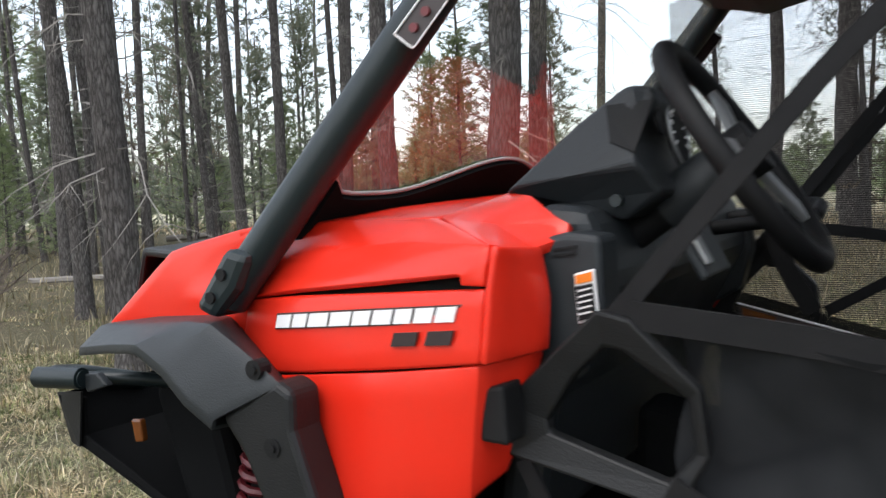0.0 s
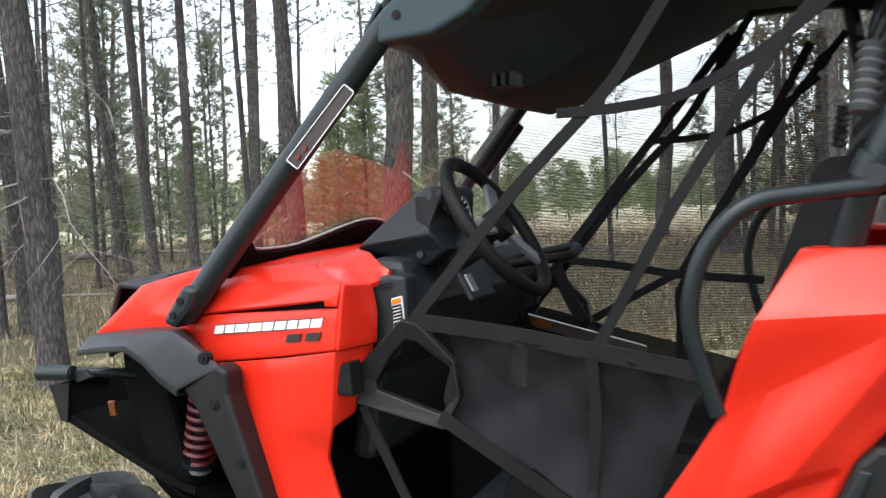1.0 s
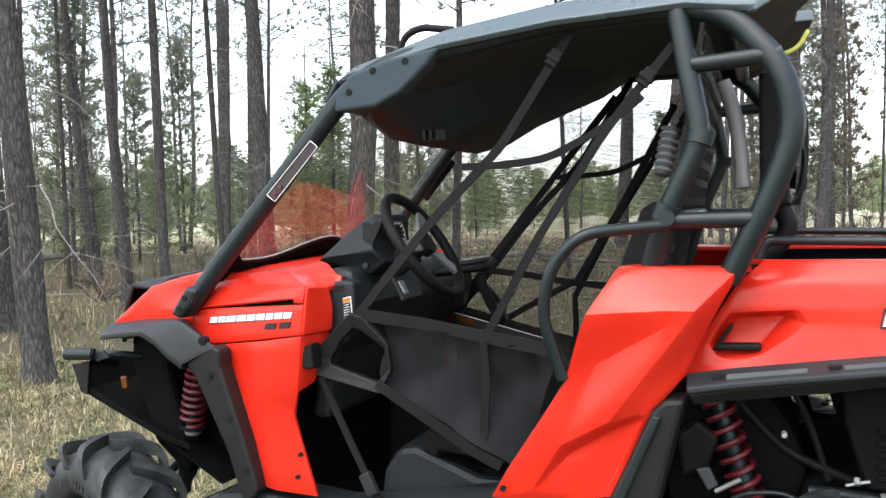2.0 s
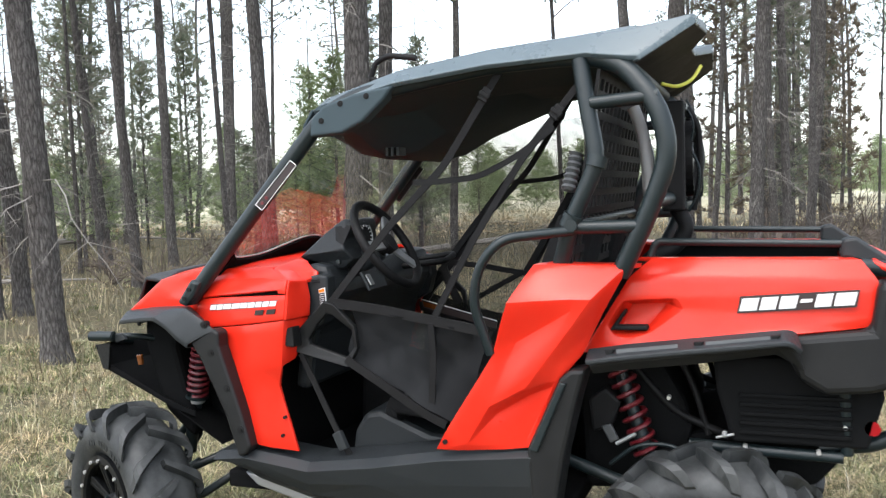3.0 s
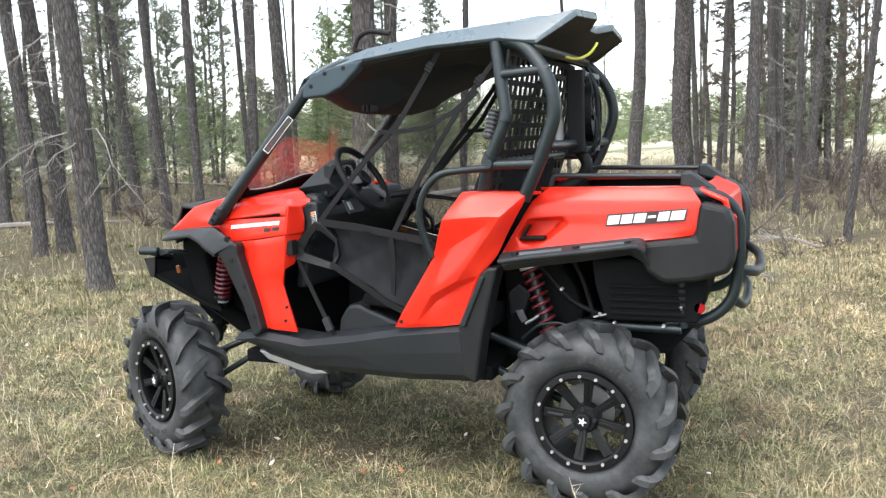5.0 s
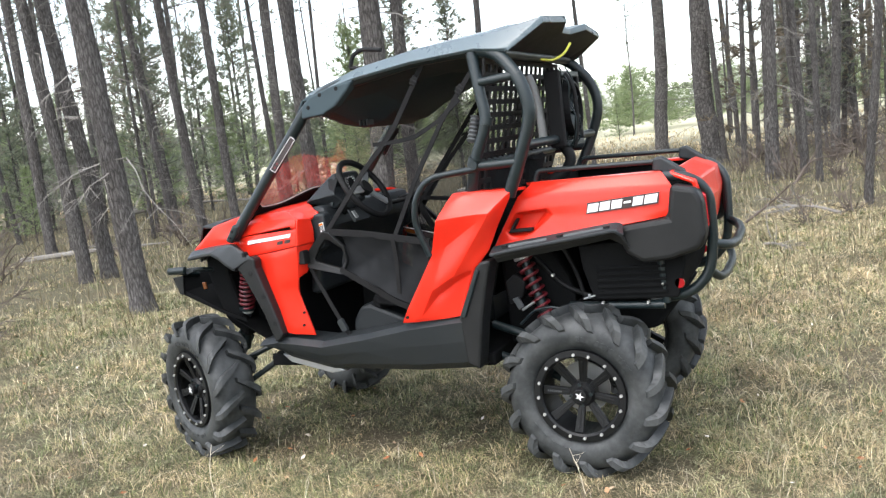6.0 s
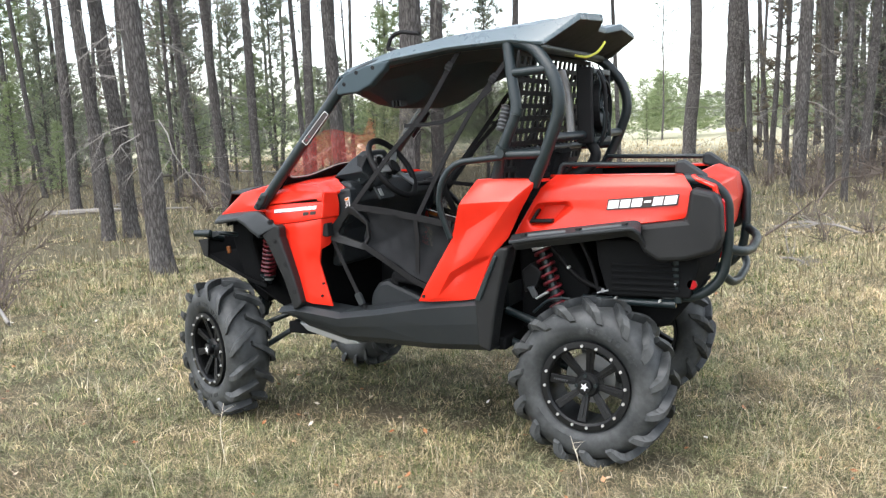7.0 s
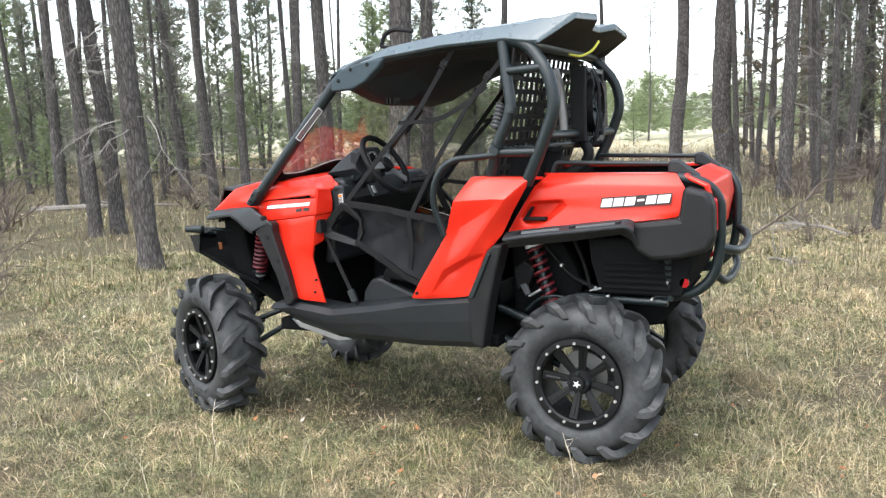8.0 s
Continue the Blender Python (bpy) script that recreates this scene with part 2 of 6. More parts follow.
def blade_material(name, stops, rough=0.7, patches=(), leaf_through=0.0):
    """Leaves or blades of mixed colours; patches: tints that change over the ground."""
    m = material(name, stops[0][1], rough, 0, 0.3)
    l = m.node_tree.links
    g = m.node_tree.nodes.new("ShaderNodeNewGeometry")
    out = ramp(m, g.outputs["Random Per Island"], stops).outputs[0]
    if patches:
        big = node(m, "ShaderNodeTexNoise", Scale=1.1, Detail=5.0, Roughness=0.65)
        l.new(coords(m), big.inputs["Vector"])
        tint = ramp(m, big.outputs[0], patches)
        small = node(m, "ShaderNodeTexNoise", Scale=9.0, Detail=4.0, Roughness=0.6)
        l.new(coords(m), small.inputs["Vector"])
        tuft_tone = ramp(m, small.outputs[0], [(0.36, (0.55, 0.56, 0.56)), (0.5, (0.95, 0.95, 0.93)), (0.64, (1.35, 1.3, 1.25))])
        for t in (tint, tuft_tone):
            mix = m.node_tree.nodes.new("ShaderNodeMix")
            mix.data_type, mix.blend_type, mix.inputs[0].default_value = "RGBA", "MULTIPLY", 1.0
            l.new(out, mix.inputs[6])
            l.new(t.outputs[0], mix.inputs[7])
            out = mix.outputs[2]
    l.new(out, m.node_tree.nodes["Principled BSDF"].inputs["Base Color"])
    if leaf_through:
        t, k = m.node_tree.nodes.new("ShaderNodeBsdfTranslucent"), m.node_tree.nodes.new("ShaderNodeMixShader")
        k.inputs[0].default_value = leaf_through
        l.new(out, t.inputs["Color"])
        l.new(m.node_tree.nodes["Principled BSDF"].outputs[0], k.inputs[1])
        l.new(t.outputs[0], k.inputs[2])
        l.new(k.outputs[0], m.node_tree.nodes["Material Output"].inputs["Surface"])
    return m


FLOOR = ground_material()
BARK = bark_material("pine_bark", (0.04, 0.0375, 0.036), (0.155, 0.145, 0.139), (0.37, 0.352, 0.34))
TWIG = worn("dead_wood", (0.2, 0.185, 0.168), 0.9, 60, (0.3, 0.29, 0.27), 0.6, 0.2)
BRUSH = worn("brush_wood", (0.12, 0.098, 0.083), 0.9, 60, (0.2, 0.17, 0.15), 0.5, 0.2)
NEEDLE = blade_material("pine_needles", [(0.0, (0.13, 0.158, 0.113)), (0.5, (0.225, 0.253, 0.18)), (0.9, (0.31, 0.335, 0.245)), (1.0, (0.35, 0.30, 0.21))], leaf_through=0.55)
YOUNG = blade_material("young_needles", [(0.0, (0.17, 0.225, 0.11)), (0.5, (0.26, 0.32, 0.165)), (1.0, (0.38, 0.42, 0.25))], leaf_through=0.4)
BROWNED = blade_material("dead_needles", [(0.0, (0.13, 0.105, 0.08)), (0.6, (0.21, 0.175, 0.13)), (1.0, (0.28, 0.24, 0.18))], leaf_through=0.3)
STRAW = blade_material("dry_grass", [(0.0, (0.06, 0.052, 0.036)), (0.3, (0.235, 0.205, 0.14)), (0.5, (0.135, 0.15, 0.08)), (0.75, (0.37, 0.335, 0.235)), (0.93, (0.45, 0.41, 0.31)), (1.0, (0.53, 0.5, 0.41))], 0.7, [(0.34, (1.05, 0.86, 0.73)), (0.45, (1.45, 1.33, 1.2)), (0.51, (1.0, 1.12, 0.9)), (0.60, (1.65, 1.5, 1.34)), (0.72, (1.15, 1.05, 0.92))], 0.2)
TALL = blade_material("tall_dry_stems", [(0.0, (0.13, 0.11, 0.065)), (0.6, (0.25, 0.215, 0.135)), (1.0, (0.36, 0.31, 0.205))], leaf_through=0.2)
PALE = blade_material("pale_stems", [(0.0, (0.42, 0.36, 0.25)), (1.0, (0.66, 0.6, 0.48))])
GREEN = blade_material("green_grass", [(0.0, (0.05, 0.07, 0.025)), (0.6, (0.12, 0.155, 0.055)), (1.0, (0.26, 0.29, 0.13))], 0.7, [(0.4, (0.8, 0.8, 0.8)), (0.6, (1.2, 1.15, 1.1))], 0.2)
BLEACHED = blade_material("bleached_straw", [(0.0, (0.20, 0.17, 0.10)), (0.5, (0.46, 0.375, 0.235)), (0.85, (0.62, 0.535, 0.375)), (1.0, (0.72, 0.67, 0.54))], 0.6, [(0.4, (0.85, 0.83, 0.78)), (0.6, (1.15, 1.1, 1.02))], 0.15)
LITTER = blade_material("fallen_leaves", [(0.0, (0.3, 0.08, 0.03)), (0.4, (0.38, 0.18, 0.08)), (0.8, (0.5, 0.42, 0.3)), (1.0, (0.75, 0.72, 0.66))])

# ---- ground ----


def height(x, y):
    """The lie of the land: level under the vehicle, faintly uneven beyond."""
    r = math.hypot(x - 1, y - 0.5)
    k = min(1, max(0, (r - 2.2) / 6))
    return k * (0.10 * noise.noise((x * 0.16, y * 0.16, 3)) + 0.035 * noise.noise((x * 0.7, y * 0.7, 9))) + 0.008 * noise.noise((x * 3, y * 3, 1))


def ground():
    xs = [-900, -300, -120, -70, -45, -32] + [i * 0.5 for i in range(-50, 31)] + [20, 30, 50, 90, 300, 900]
    ys = [-900, -300, -90, -40, -24] + [i * 0.5 for i in range(-32, 61)] + [34, 42, 55, 75, 110, 300, 900]
    rows = [[(x, y, height(x, y) if abs(x) < 60 and abs(y) < 60 else 0.0) for x in xs] for y in ys]
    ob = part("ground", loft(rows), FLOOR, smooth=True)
    return tagged(ob, "dry straw-coloured forest floor with patches of green grass", "ground", kind="structure")


ground()


def from_arrays(name, verts, faces, mat):
    """A mesh from arrays: faces all with the same number of corners."""
    me = bpy.data.meshes.new(name)
    n, k = faces.shape
    me.vertices.add(len(verts))
    me.vertices.foreach_set("co", np.ascontiguousarray(verts, dtype=np.float32).ravel())
    me.loops.add(n * k)
    me.loops.foreach_set("vertex_index", np.ascontiguousarray(faces, dtype=np.int32).ravel())
    me.polygons.add(n)
    me.polygons.foreach_set("loop_start", np.arange(n, dtype=np.int32) * k)
    me.update(calc_edges=True)
    me.materials.append(mat)
    return me


rng = np.random.default_rng(4)


def blades(places, length, width, lean, segments=2, way=None):
    """Bent blades of grass: a strip that narrows to its tip."""
    n = len(places)
    a = rng.uniform(0, 2 * np.pi, n) if way is None else way
    d = np.stack([np.cos(a), np.sin(a), 0 * a], 1)
    s = np.stack([-np.sin(a), np.cos(a), 0 * a], 1)
    up = np.array([0, 0, 1.0])
    verts = []
    for i in range(segments):
        t = i / segments
        mid = places + d * (length * lean * t * t)[:, None] + up * (length * (t - 0.35 * np.minimum(lean, 1.2) * t * t))[:, None]
        w = (width * (1 - t) ** 0.6)[:, None]
        verts += [mid - s * w, mid + s * w]
    tip = places + d * (length * lean)[:, None] + up * (length * (1 - 0.4 * np.minimum(lean, 1.3)))[:, None]
    verts.append(tip)
    k = len(verts)
    v = np.stack(verts, 1).reshape(-1, 3)
    base = (np.arange(n) * k)[:, None]
    f = []
    for i in range(segments - 1):
        q = 2 * i
        f += [base + np.array([[q, q + 1, q + 3]]), base + np.array([[q, q + 3, q + 2]])]
    q = 2 * (segments - 1)
    f.append(base + np.array([[q, q + 1, q + 2]]))
    return v, np.concatenate(f)


def scatter(n, near, far, spread=0.95, power=1.0):
    """Places on the ground in a wide fan across the glade."""
    r = near + (far - near) * rng.uniform(0, 1, n) ** power
    a = np.radians(28) + np.clip(rng.normal(0, spread * 0.62, n), -2.2, 2.2)
    x, y = 3.3 - r * np.sin(a), -3.6 + r * np.cos(a)
    # a fifth of them all round, so that the grass thins out behind the walk and to the sides
    wide = rng.uniform(0, 1, n) < 0.2
    q, b = (far + 4) * np.sqrt(rng.uniform(0, 1, n)), rng.uniform(0, 2 * np.pi, n)
    x, y = np.where(wide, 2 + q * np.cos(b), x), np.where(wide, q * np.sin(b), y)
    x, y = x + rng.normal(0, 0.05, n), y + rng.normal(0, 0.05, n)
    clump = np.array([noise.noise((p * 1.1, q * 1.1, 5)) + 0.6 * noise.noise((p * 4, q * 4, 2)) for p, q in zip(x, y)])
    z = np.array([height(p, q) for p, q in zip(x, y)])
    return np.stack([x, y, z - 0.004], 1), clump


def meadow(name, n, near, far, mat, size, width, label, keep, power=1.0, lean=(0.3, 1.3), segments=2):
    p, c = scatter(n, near, far, power=power)
    ok = keep(c + rng.normal(0, 0.25, n))
    p, c = p[ok], c[ok]
    under = (p[:, 0] > -0.3) & (p[:, 0] < 2.4) & (p[:, 1] > -0.1) & (p[:, 1] < 1.3)
    ln = size * rng.uniform(0.45, 1.3, len(p)) * (1 + 0.5 * np.clip(c, -0.6, 1)) * np.where(under, 0.7, 1)
    r = np.hypot(p[:, 0] - 3.3, p[:, 1] + 3.6)
    w = width * rng.uniform(0.6, 1.4, len(p)) * np.clip(r / 4.5, 0.8, 3.2)
    v, f = blades(p, ln, w, rng.uniform(*lean, len(p)), segments)
    return tagged(new(name, from_arrays(name, v, f, mat)), label, "grass", kind="stuff")


def tussocks(name, n, per, near, far, mat, size, width, label, keep, power=1.0, lean=(0.3, 1.3), segments=2, loose=0.03, where=None):
    """Blades that spread outwards from shared roots."""
    p, c = scatter(n, near, far, power=power)
    ok = keep(c + rng.normal(0, 0.3, n)) & (True if where is None else where(p[:, 0], p[:, 1]))
    p, c = p[ok], c[ok]
    m = len(p)
    big = np.repeat(rng.uniform(0.55, 1.4, m) * (1 + 0.35 * np.clip(c, -0.6, 1)), per)
    root = np.repeat(p, per, 0)
    off = rng.normal(0, loose, (m * per, 2))
    root[:, :2] += off
    under = (root[:, 0] > -0.3) & (root[:, 0] < 2.4) & (root[:, 1] > -0.1) & (root[:, 1] < 1.3)
    ln = size * big * rng.uniform(0.45, 1.3, m * per) * np.where(under, 0.75, 1)
    r = np.hypot(root[:, 0] - 3.3, root[:, 1] + 3.6)
    w = width * rng.uniform(0.5, 1.4, m * per) * np.clip(r / 4.5, 0.8, 3.0)
    way = np.arctan2(off[:, 1], off[:, 0]) + rng.normal(0, 0.9, m * per)
    v, f = blades(root, ln, w, rng.uniform(*lean, m * per), segments, way)
    return tagged(new(name, from_arrays(name, v, f, mat)), label, "grass", kind="stuff")


meadow("dry_grass", 300000, 1.8, 12, STRAW, 0.050, 0.0014, "short matted dry straw-coloured grass", lambda c: c > -9, 1.1, (0.5, 2.4), 1)
tussocks("straw_tussocks", 17000, 14, 1.9, 12, STRAW, 0.075, 0.0015, "tufts of straw-coloured blades leaning all ways", lambda c: c > -0.45, 1.1, (0.5, 2.2))
tussocks("bleached_straw", 8500, 7, 1.9, 12, BLEACHED, 0.085, 0.0014, "bleached straw lying across the grass", lambda c: c > -0.5, 1.1, (1.0, 2.6), 2, 0.06)
tussocks("green_grass", 15000, 15, 1.8, 12, GREEN, 0.058, 0.0016, "tufts of short green grass between the dry stems", lambda c: c > -0.1, 1.1, (0.3, 1.7), 2, 0.045)
tussocks("straw_drift", 17000, 8, 1.9, 13, BLEACHED, 0.085, 0.0015, "brighter drifts of dry straw beside the vehicle", lambda c: c > -0.6, 1.0, (0.6, 2.4), 2, 0.05, lambda x, y: x + 0.12 * y > 2.7)
tussocks("clearing_grass", 9000, 6, 22, 62, BLEACHED, 0.17, 0.006, "rank bleached grass in the clearing", lambda c: c > -0.3, 0.8, (0.3, 1.4), 2, 0.3, lambda x, y: y > 24)
meadow("tall_dry_grass", 34000, 7.5, 32, TALL, 0.20, 0.003, "tall dry grass stems under the pines", lambda c: c > -0.2, 1.0, (0.1, 0.9))
meadow("dry_stems", 1100, 2.6, 9, PALE, 0.17, 0.0012, "thin pale dry stems standing out of the grass", lambda c: c > -9, 1.0, (0.3, 1.8))


def litter():
    p, c = scatter(1100, 2.4, 12)
    a = rng.uniform(0, 6.28, len(p))
    s = rng.uniform(0.007, 0.019, len(p))
    d = np.stack([np.cos(a), np.sin(a), rng.uniform(-0.4, 0.6, len(p))], 1) * s[:, None]
    e = np.stack([-np.sin(a), np.cos(a), rng.uniform(-0.4, 0.4, len(p))], 1) * s[:, None] * 0.6
    p = p + np.array([0, 0, 0.035])
    v = np.stack([p - d, p - e, p + d, p + e], 1).reshape(-1, 3)
    f = (np.arange(len(p)) * 4)[:, None] + np.array([[0, 1, 2, 3]])
    tagged(new("fallen_leaves", from_arrays("fallen_leaves", v, f, LITTER)), "small orange and bleached fallen leaves on the grass", "leaves", kind="stuff")


litter()


def turf_behind(n=130000):
    """The same short grass on the side from which the vehicle is seen."""
    r, a = 11 * np.sqrt(rng.uniform(0, 1, n)), rng.uniform(0, 2 * np.pi, n)
    x, y = 2.5 + r * np.cos(a), -4.5 + r * np.sin(a)
    ok = (y < -1.2 - 0.55 * np.abs(x - 2.0) + 1.6 * rng.uniform(0, 1, n)) | (x > 4.5) & (y < 2)
    p = np.stack([x[ok], y[ok], np.array([height(u, v) for u, v in zip(x[ok], y[ok])]) - 0.004], 1)
    m = len(p)
    v, f = blades(p, 0.07 * rng.uniform(0.45, 1.3, m), 0.002 * rng.uniform(0.6, 1.4, m), rng.uniform(0.5, 2.2, m), 1)
    tagged(new("nearer_grass", from_arrays("nearer_grass", v, f, STRAW)), "short dry straw-coloured grass of the glade", "grass", kind="stuff")


turf_behind()

# ---- trees ----


def wavy(start, way, length, droop, n, rand, wob=0.12):
    """A bent line for a branch."""
    p, d = Vector(start), Vector(way).normalized()
    out = [p.copy()]
    for i in range(n):
        d = (d + Vector((rand.gauss(0, wob), rand.gauss(0, wob), rand.gauss(0, wob) - droop / n))).normalized()
        p = p + d * (length / n)
        out.append(p.copy())
    return out


def taper(path, r0, r1, k=3):
    """A thin tapered branch."""
    n = len(path)
    verts, faces = [], []
    side = (path[1] - path[0]).orthogonal().normalized()
    for i, p in enumerate(path):
        d = (path[min(i + 1, n - 1)] - path[max(i - 1, 0)]).normalized()
        side = (side - d * side.dot(d)).normalized()
        w = d.cross(side)
        r = r0 + (r1 - r0) * i / (n - 1)
        for j in range(k):
            a = 2 * math.pi * j / k
            verts.append(tuple(p + side * (r * math.cos(a)) + w * (r * math.sin(a))))
    for i in range(n - 1):
        for j in range(k):
            a, b = i * k + j, i * k + (j + 1) % k
            faces.append((a, b, b + k, a + k))
    return verts, faces


def dead_branch(start, way, length, rand, droop=0.5, r=0.0075):
    path = wavy(start, way, length, droop, 6, rand, 0.17)
    out = [taper(path, r, 0.0016)]
    for i in range(rand.randint(2, 6)):
        t = rand.randint(1, 4)
        d = (path[t + 1] - path[t]).normalized()
        side = (d + Vector((rand.gauss(0, 0.6), rand.gauss(0, 0.6), rand.gauss(-0.2, 0.5)))).normalized()
        out.append(taper(wavy(path[t], side, length * rand.uniform(0.2, 0.5), 0.3, 3, rand), r * 0.5, 0.0011))
    return joined(*out)


def tuft(p, way, size, width, count, rand):
    """Needles that spray from the end of a twig."""
    verts, faces = [], []
    way = Vector(way).normalized()
    for i in range(count):
        d = (way * 0.7 + Vector((rand.gauss(0, 0.6), rand.gauss(0, 0.6), rand.gauss(0.1, 0.55)))).normalized()
        s = d.orthogonal().normalized() * width
        q = Vector(p) + d * size * rand.uniform(0.6, 1.1)
        n = len(verts)
        verts += [tuple(Vector(p) - s), tuple(Vector(p) + s), tuple(q)]
        faces.append((n, n + 1, n + 2))
    return verts, faces


def trunk_shape(tall, r0, rand, k=18, flare=0.3):
    zs = [0, 0.06, 0.15, 0.24, 0.34, 0.45] + [0.58 + 0.13 * i for i in range(52)]
    while zs[-1] < tall:
        zs.append(zs[-1] + 0.8)
    bend = [rand.uniform(-1, 1) for _ in range(4)]
    rows, line = [], []
    for z in zs:
        t = z / zs[-1]
        cx = 0.10 * bend[0] * math.sin(z * 0.5 + bend[2] * 3) * min(1, z / 2)
        cy = 0.10 * bend[1] * math.sin(z * 0.43 + bend[3] * 3) * min(1, z / 2)
        r = r0 * (1 - 0.8 * t ** 1.3) * (1 + flare * math.exp(-z / 0.16))
        line.append(Vector((cx, cy, z)))
        row = []
        for j in range(k):
            a = 2 * math.pi * j / k
            q = r * (1 + 0.10 * noise.noise((math.cos(a) * 2.5, math.sin(a) * 2.5, z * 1.7 + bend[0] * 40)) + 0.035 * rand.uniform(-1, 1) + 0.05 * noise.noise((math.cos(a) * 7, math.sin(a) * 7, z * 6 + bend[2] * 30)))
            if z < 0.3:
                q *= 1 + 0.16 * max(0, math.sin(3 * a + bend[1] * 5)) * (1 - z / 0.3)
            row.append((cx + q * math.cos(a), cy + q * math.sin(a), z - 0.05))
        rows.append(row)
    return loft(rows, True), line, zs


def pine(seed, tall=15.0, bare=7.0, twigs=58, r0=0.12):
    """A plantation pine: a bare fissured trunk, dead lower branches, a crown high up."""
    rand = random.Random(seed)
    root = thing("pine_tree", (0, 0, 0), "tall pine with dark fissured grey bark and dead lower branches", "tree", "pines of the plantation")
    shape, line, zs = trunk_shape(tall, r0, rand)
    part("trunk", shape, BARK, root, smooth=True)

    def axis(z):
        i = max(0, min(len(zs) - 2, sum(1 for q in zs if q <= z) - 1))
        t = (z - zs[i]) / (zs[i + 1] - zs[i])
        return line[i].lerp(line[i + 1], t)

    dead = []
    for i in range(twigs):
        z = rand.uniform(1.0, bare + 0.5)
        a = rand.uniform(0, 6.28)
        d = (math.cos(a), math.sin(a), rand.uniform(-0.15, 0.35))
        long = rand.choice((0.12, 0.3, 0.6, 0.9, 1.3, 1.7)) * rand.uniform(0.6, 1.2)
        dead.append(dead_branch(axis(z) + Vector(d) * r0 * 0.7, d, long, rand, rand.uniform(0.2, 1.0)))
    tagged(part("dead_wood", joined(*dead), TWIG, root, "bare grey dead branches"), kind="stuff")
    limbs, leaves = [], []
    for i in range(30):
        z = bare + (tall - bare) * (i + 0.5) / 30
        a = i * 2.4 + rand.uniform(-0.4, 0.4)
        long = 2.3 * (1.05 - (z - bare) / (tall - bare)) * rand.uniform(0.7, 1.2) + 0.3
        path = wavy(axis(z), (math.cos(a), math.sin(a), 0.35), long, -0.1, 5, rand, 0.1)
        limbs.append(taper(path, 0.03, 0.008))
        for j in range(11):
            q = path[rand.randint(2, 5)] + Vector((rand.gauss(0, 0.22), rand.gauss(0, 0.22), rand.gauss(0.05, 0.15)))
            leaves.append(tuft(q, (math.cos(a), math.sin(a), 0.4), 0.3, 0.017, 13, rand))
    tagged(part("branchwork", joined(*limbs), BARK, root), kind="stuff")
    tagged(part("crown", joined(*leaves), NEEDLE, root, "sparse dark green needle crown"), kind="stuff")
    return root


def young_pine(seed, tall=5.5, mat=None, full=1.0, label="young green pine with soft drooping needle clusters", size=0.24, per=13, tufts=7):
    rand = random.Random(seed)
    root = thing("young_pine", (0, 0, 0), label, "tree", "young pines in the clearing")
    shape, line, zs = trunk_shape(tall, 0.05, rand, 7, 0.1)
    part("trunk", shape, BARK, root, smooth=True)
    limbs, leaves = [], []
    n = int(70 * full)
    for i in range(n):
        z = tall * (0.1 + 0.9 * (i / n))
        a = i * 2.4 + rand.uniform(-0.4, 0.4)
        long = (0.26 * tall * (1.0 - z / tall) + 0.14) * rand.uniform(0.55, 1.3)
        path = wavy((0, 0, z), (math.cos(a), math.sin(a), 0.3), long, -0.25, 4, rand, 0.12)
        limbs.append(taper(path, 0.014, 0.004))
        for j in range(tufts):
            q = path[rand.randint(1, 4)] + Vector((rand.gauss(0, 0.10), rand.gauss(0, 0.10), rand.gauss(0.02, 0.07)))
            leaves.append(tuft(q, (math.cos(a), math.sin(a), 0.6), size, size * 0.06, per, rand))
    tagged(part("branchwork", joined(*limbs), BARK, root), kind="stuff")
    tagged(part("crown", joined(*leaves), mat or YOUNG, root), kind="stuff")
    return root


PINES = [pine(s) for s in (11, 23, 37, 41, 59)]
SAPLINGS = [young_pine(s) for s in (3, 5, 8)] + [young_pine(9, 6.5, NEEDLE, 1.1, "dark green bushy young pine"), young_pine(14, 5.0, BROWNED, 0.5, "young pine with browned dying needles")]
FAR = [young_pine(s, 5.5, m, 0.7, "distant pale green pine at the edge of the clearing", 0.42, 6, 5) for s, m in ((71, YOUNG), (72, YOUNG), (73, NEEDLE))]
used = set()


def plant(models, k, x, y, size, turn, lean=0.0, wide=1.0, sink=0.0):
    """Sets a tree of one of the models, leaning across the view by degrees."""
    m = pose(x, y, height(x, y) - sink) @ Matrix.Rotation(radians(lean), 4, Vector((-0.46, 0.88, 0))) @ pose(0, 0, 0, 0, 0, turn) @ Matrix.Diagonal((size * wide, size * wide, size, 1))
    ob = models[k % len(models)]
    if ob.name in used:
        return copy_thing(ob, m)
    used.add(ob.name)
    ob.matrix_basis = m
    return ob


# x, y, radius, lean of the pines that stand nearest
NEAR_PINES = [
    (-4.19, 3.95, 0.122, -3.3), (-7.3, 6.5, 0.113, -3.9), (-7.28, 6.05, 0.099, -2.8), (-12.42, 10.51, 0.06, -0.5), (-11.51, 10.99, 0.06, 0.0), (-12.77, 14.11, 0.105, -4.8),
    (-20.07, 21.41, 0.09, 0.5), (-8.34, 9.9, 0.111, -2.3), (-10.77, 13.89, 0.215, -1.3), (-6.06, 9.39, 0.095, -2.5), (-3.92, 7.2, 0.094, -2.0), (-1.96, 5.49, 0.135, 0.8),
    (-1.87, 6.16, 0.1, 1.0), (-19.45, 15.9, 0.143, -3.3), (-17.28, 13.17, 0.14, -5.4), (-22.74, 16.64, 0.09, -2.2),
]
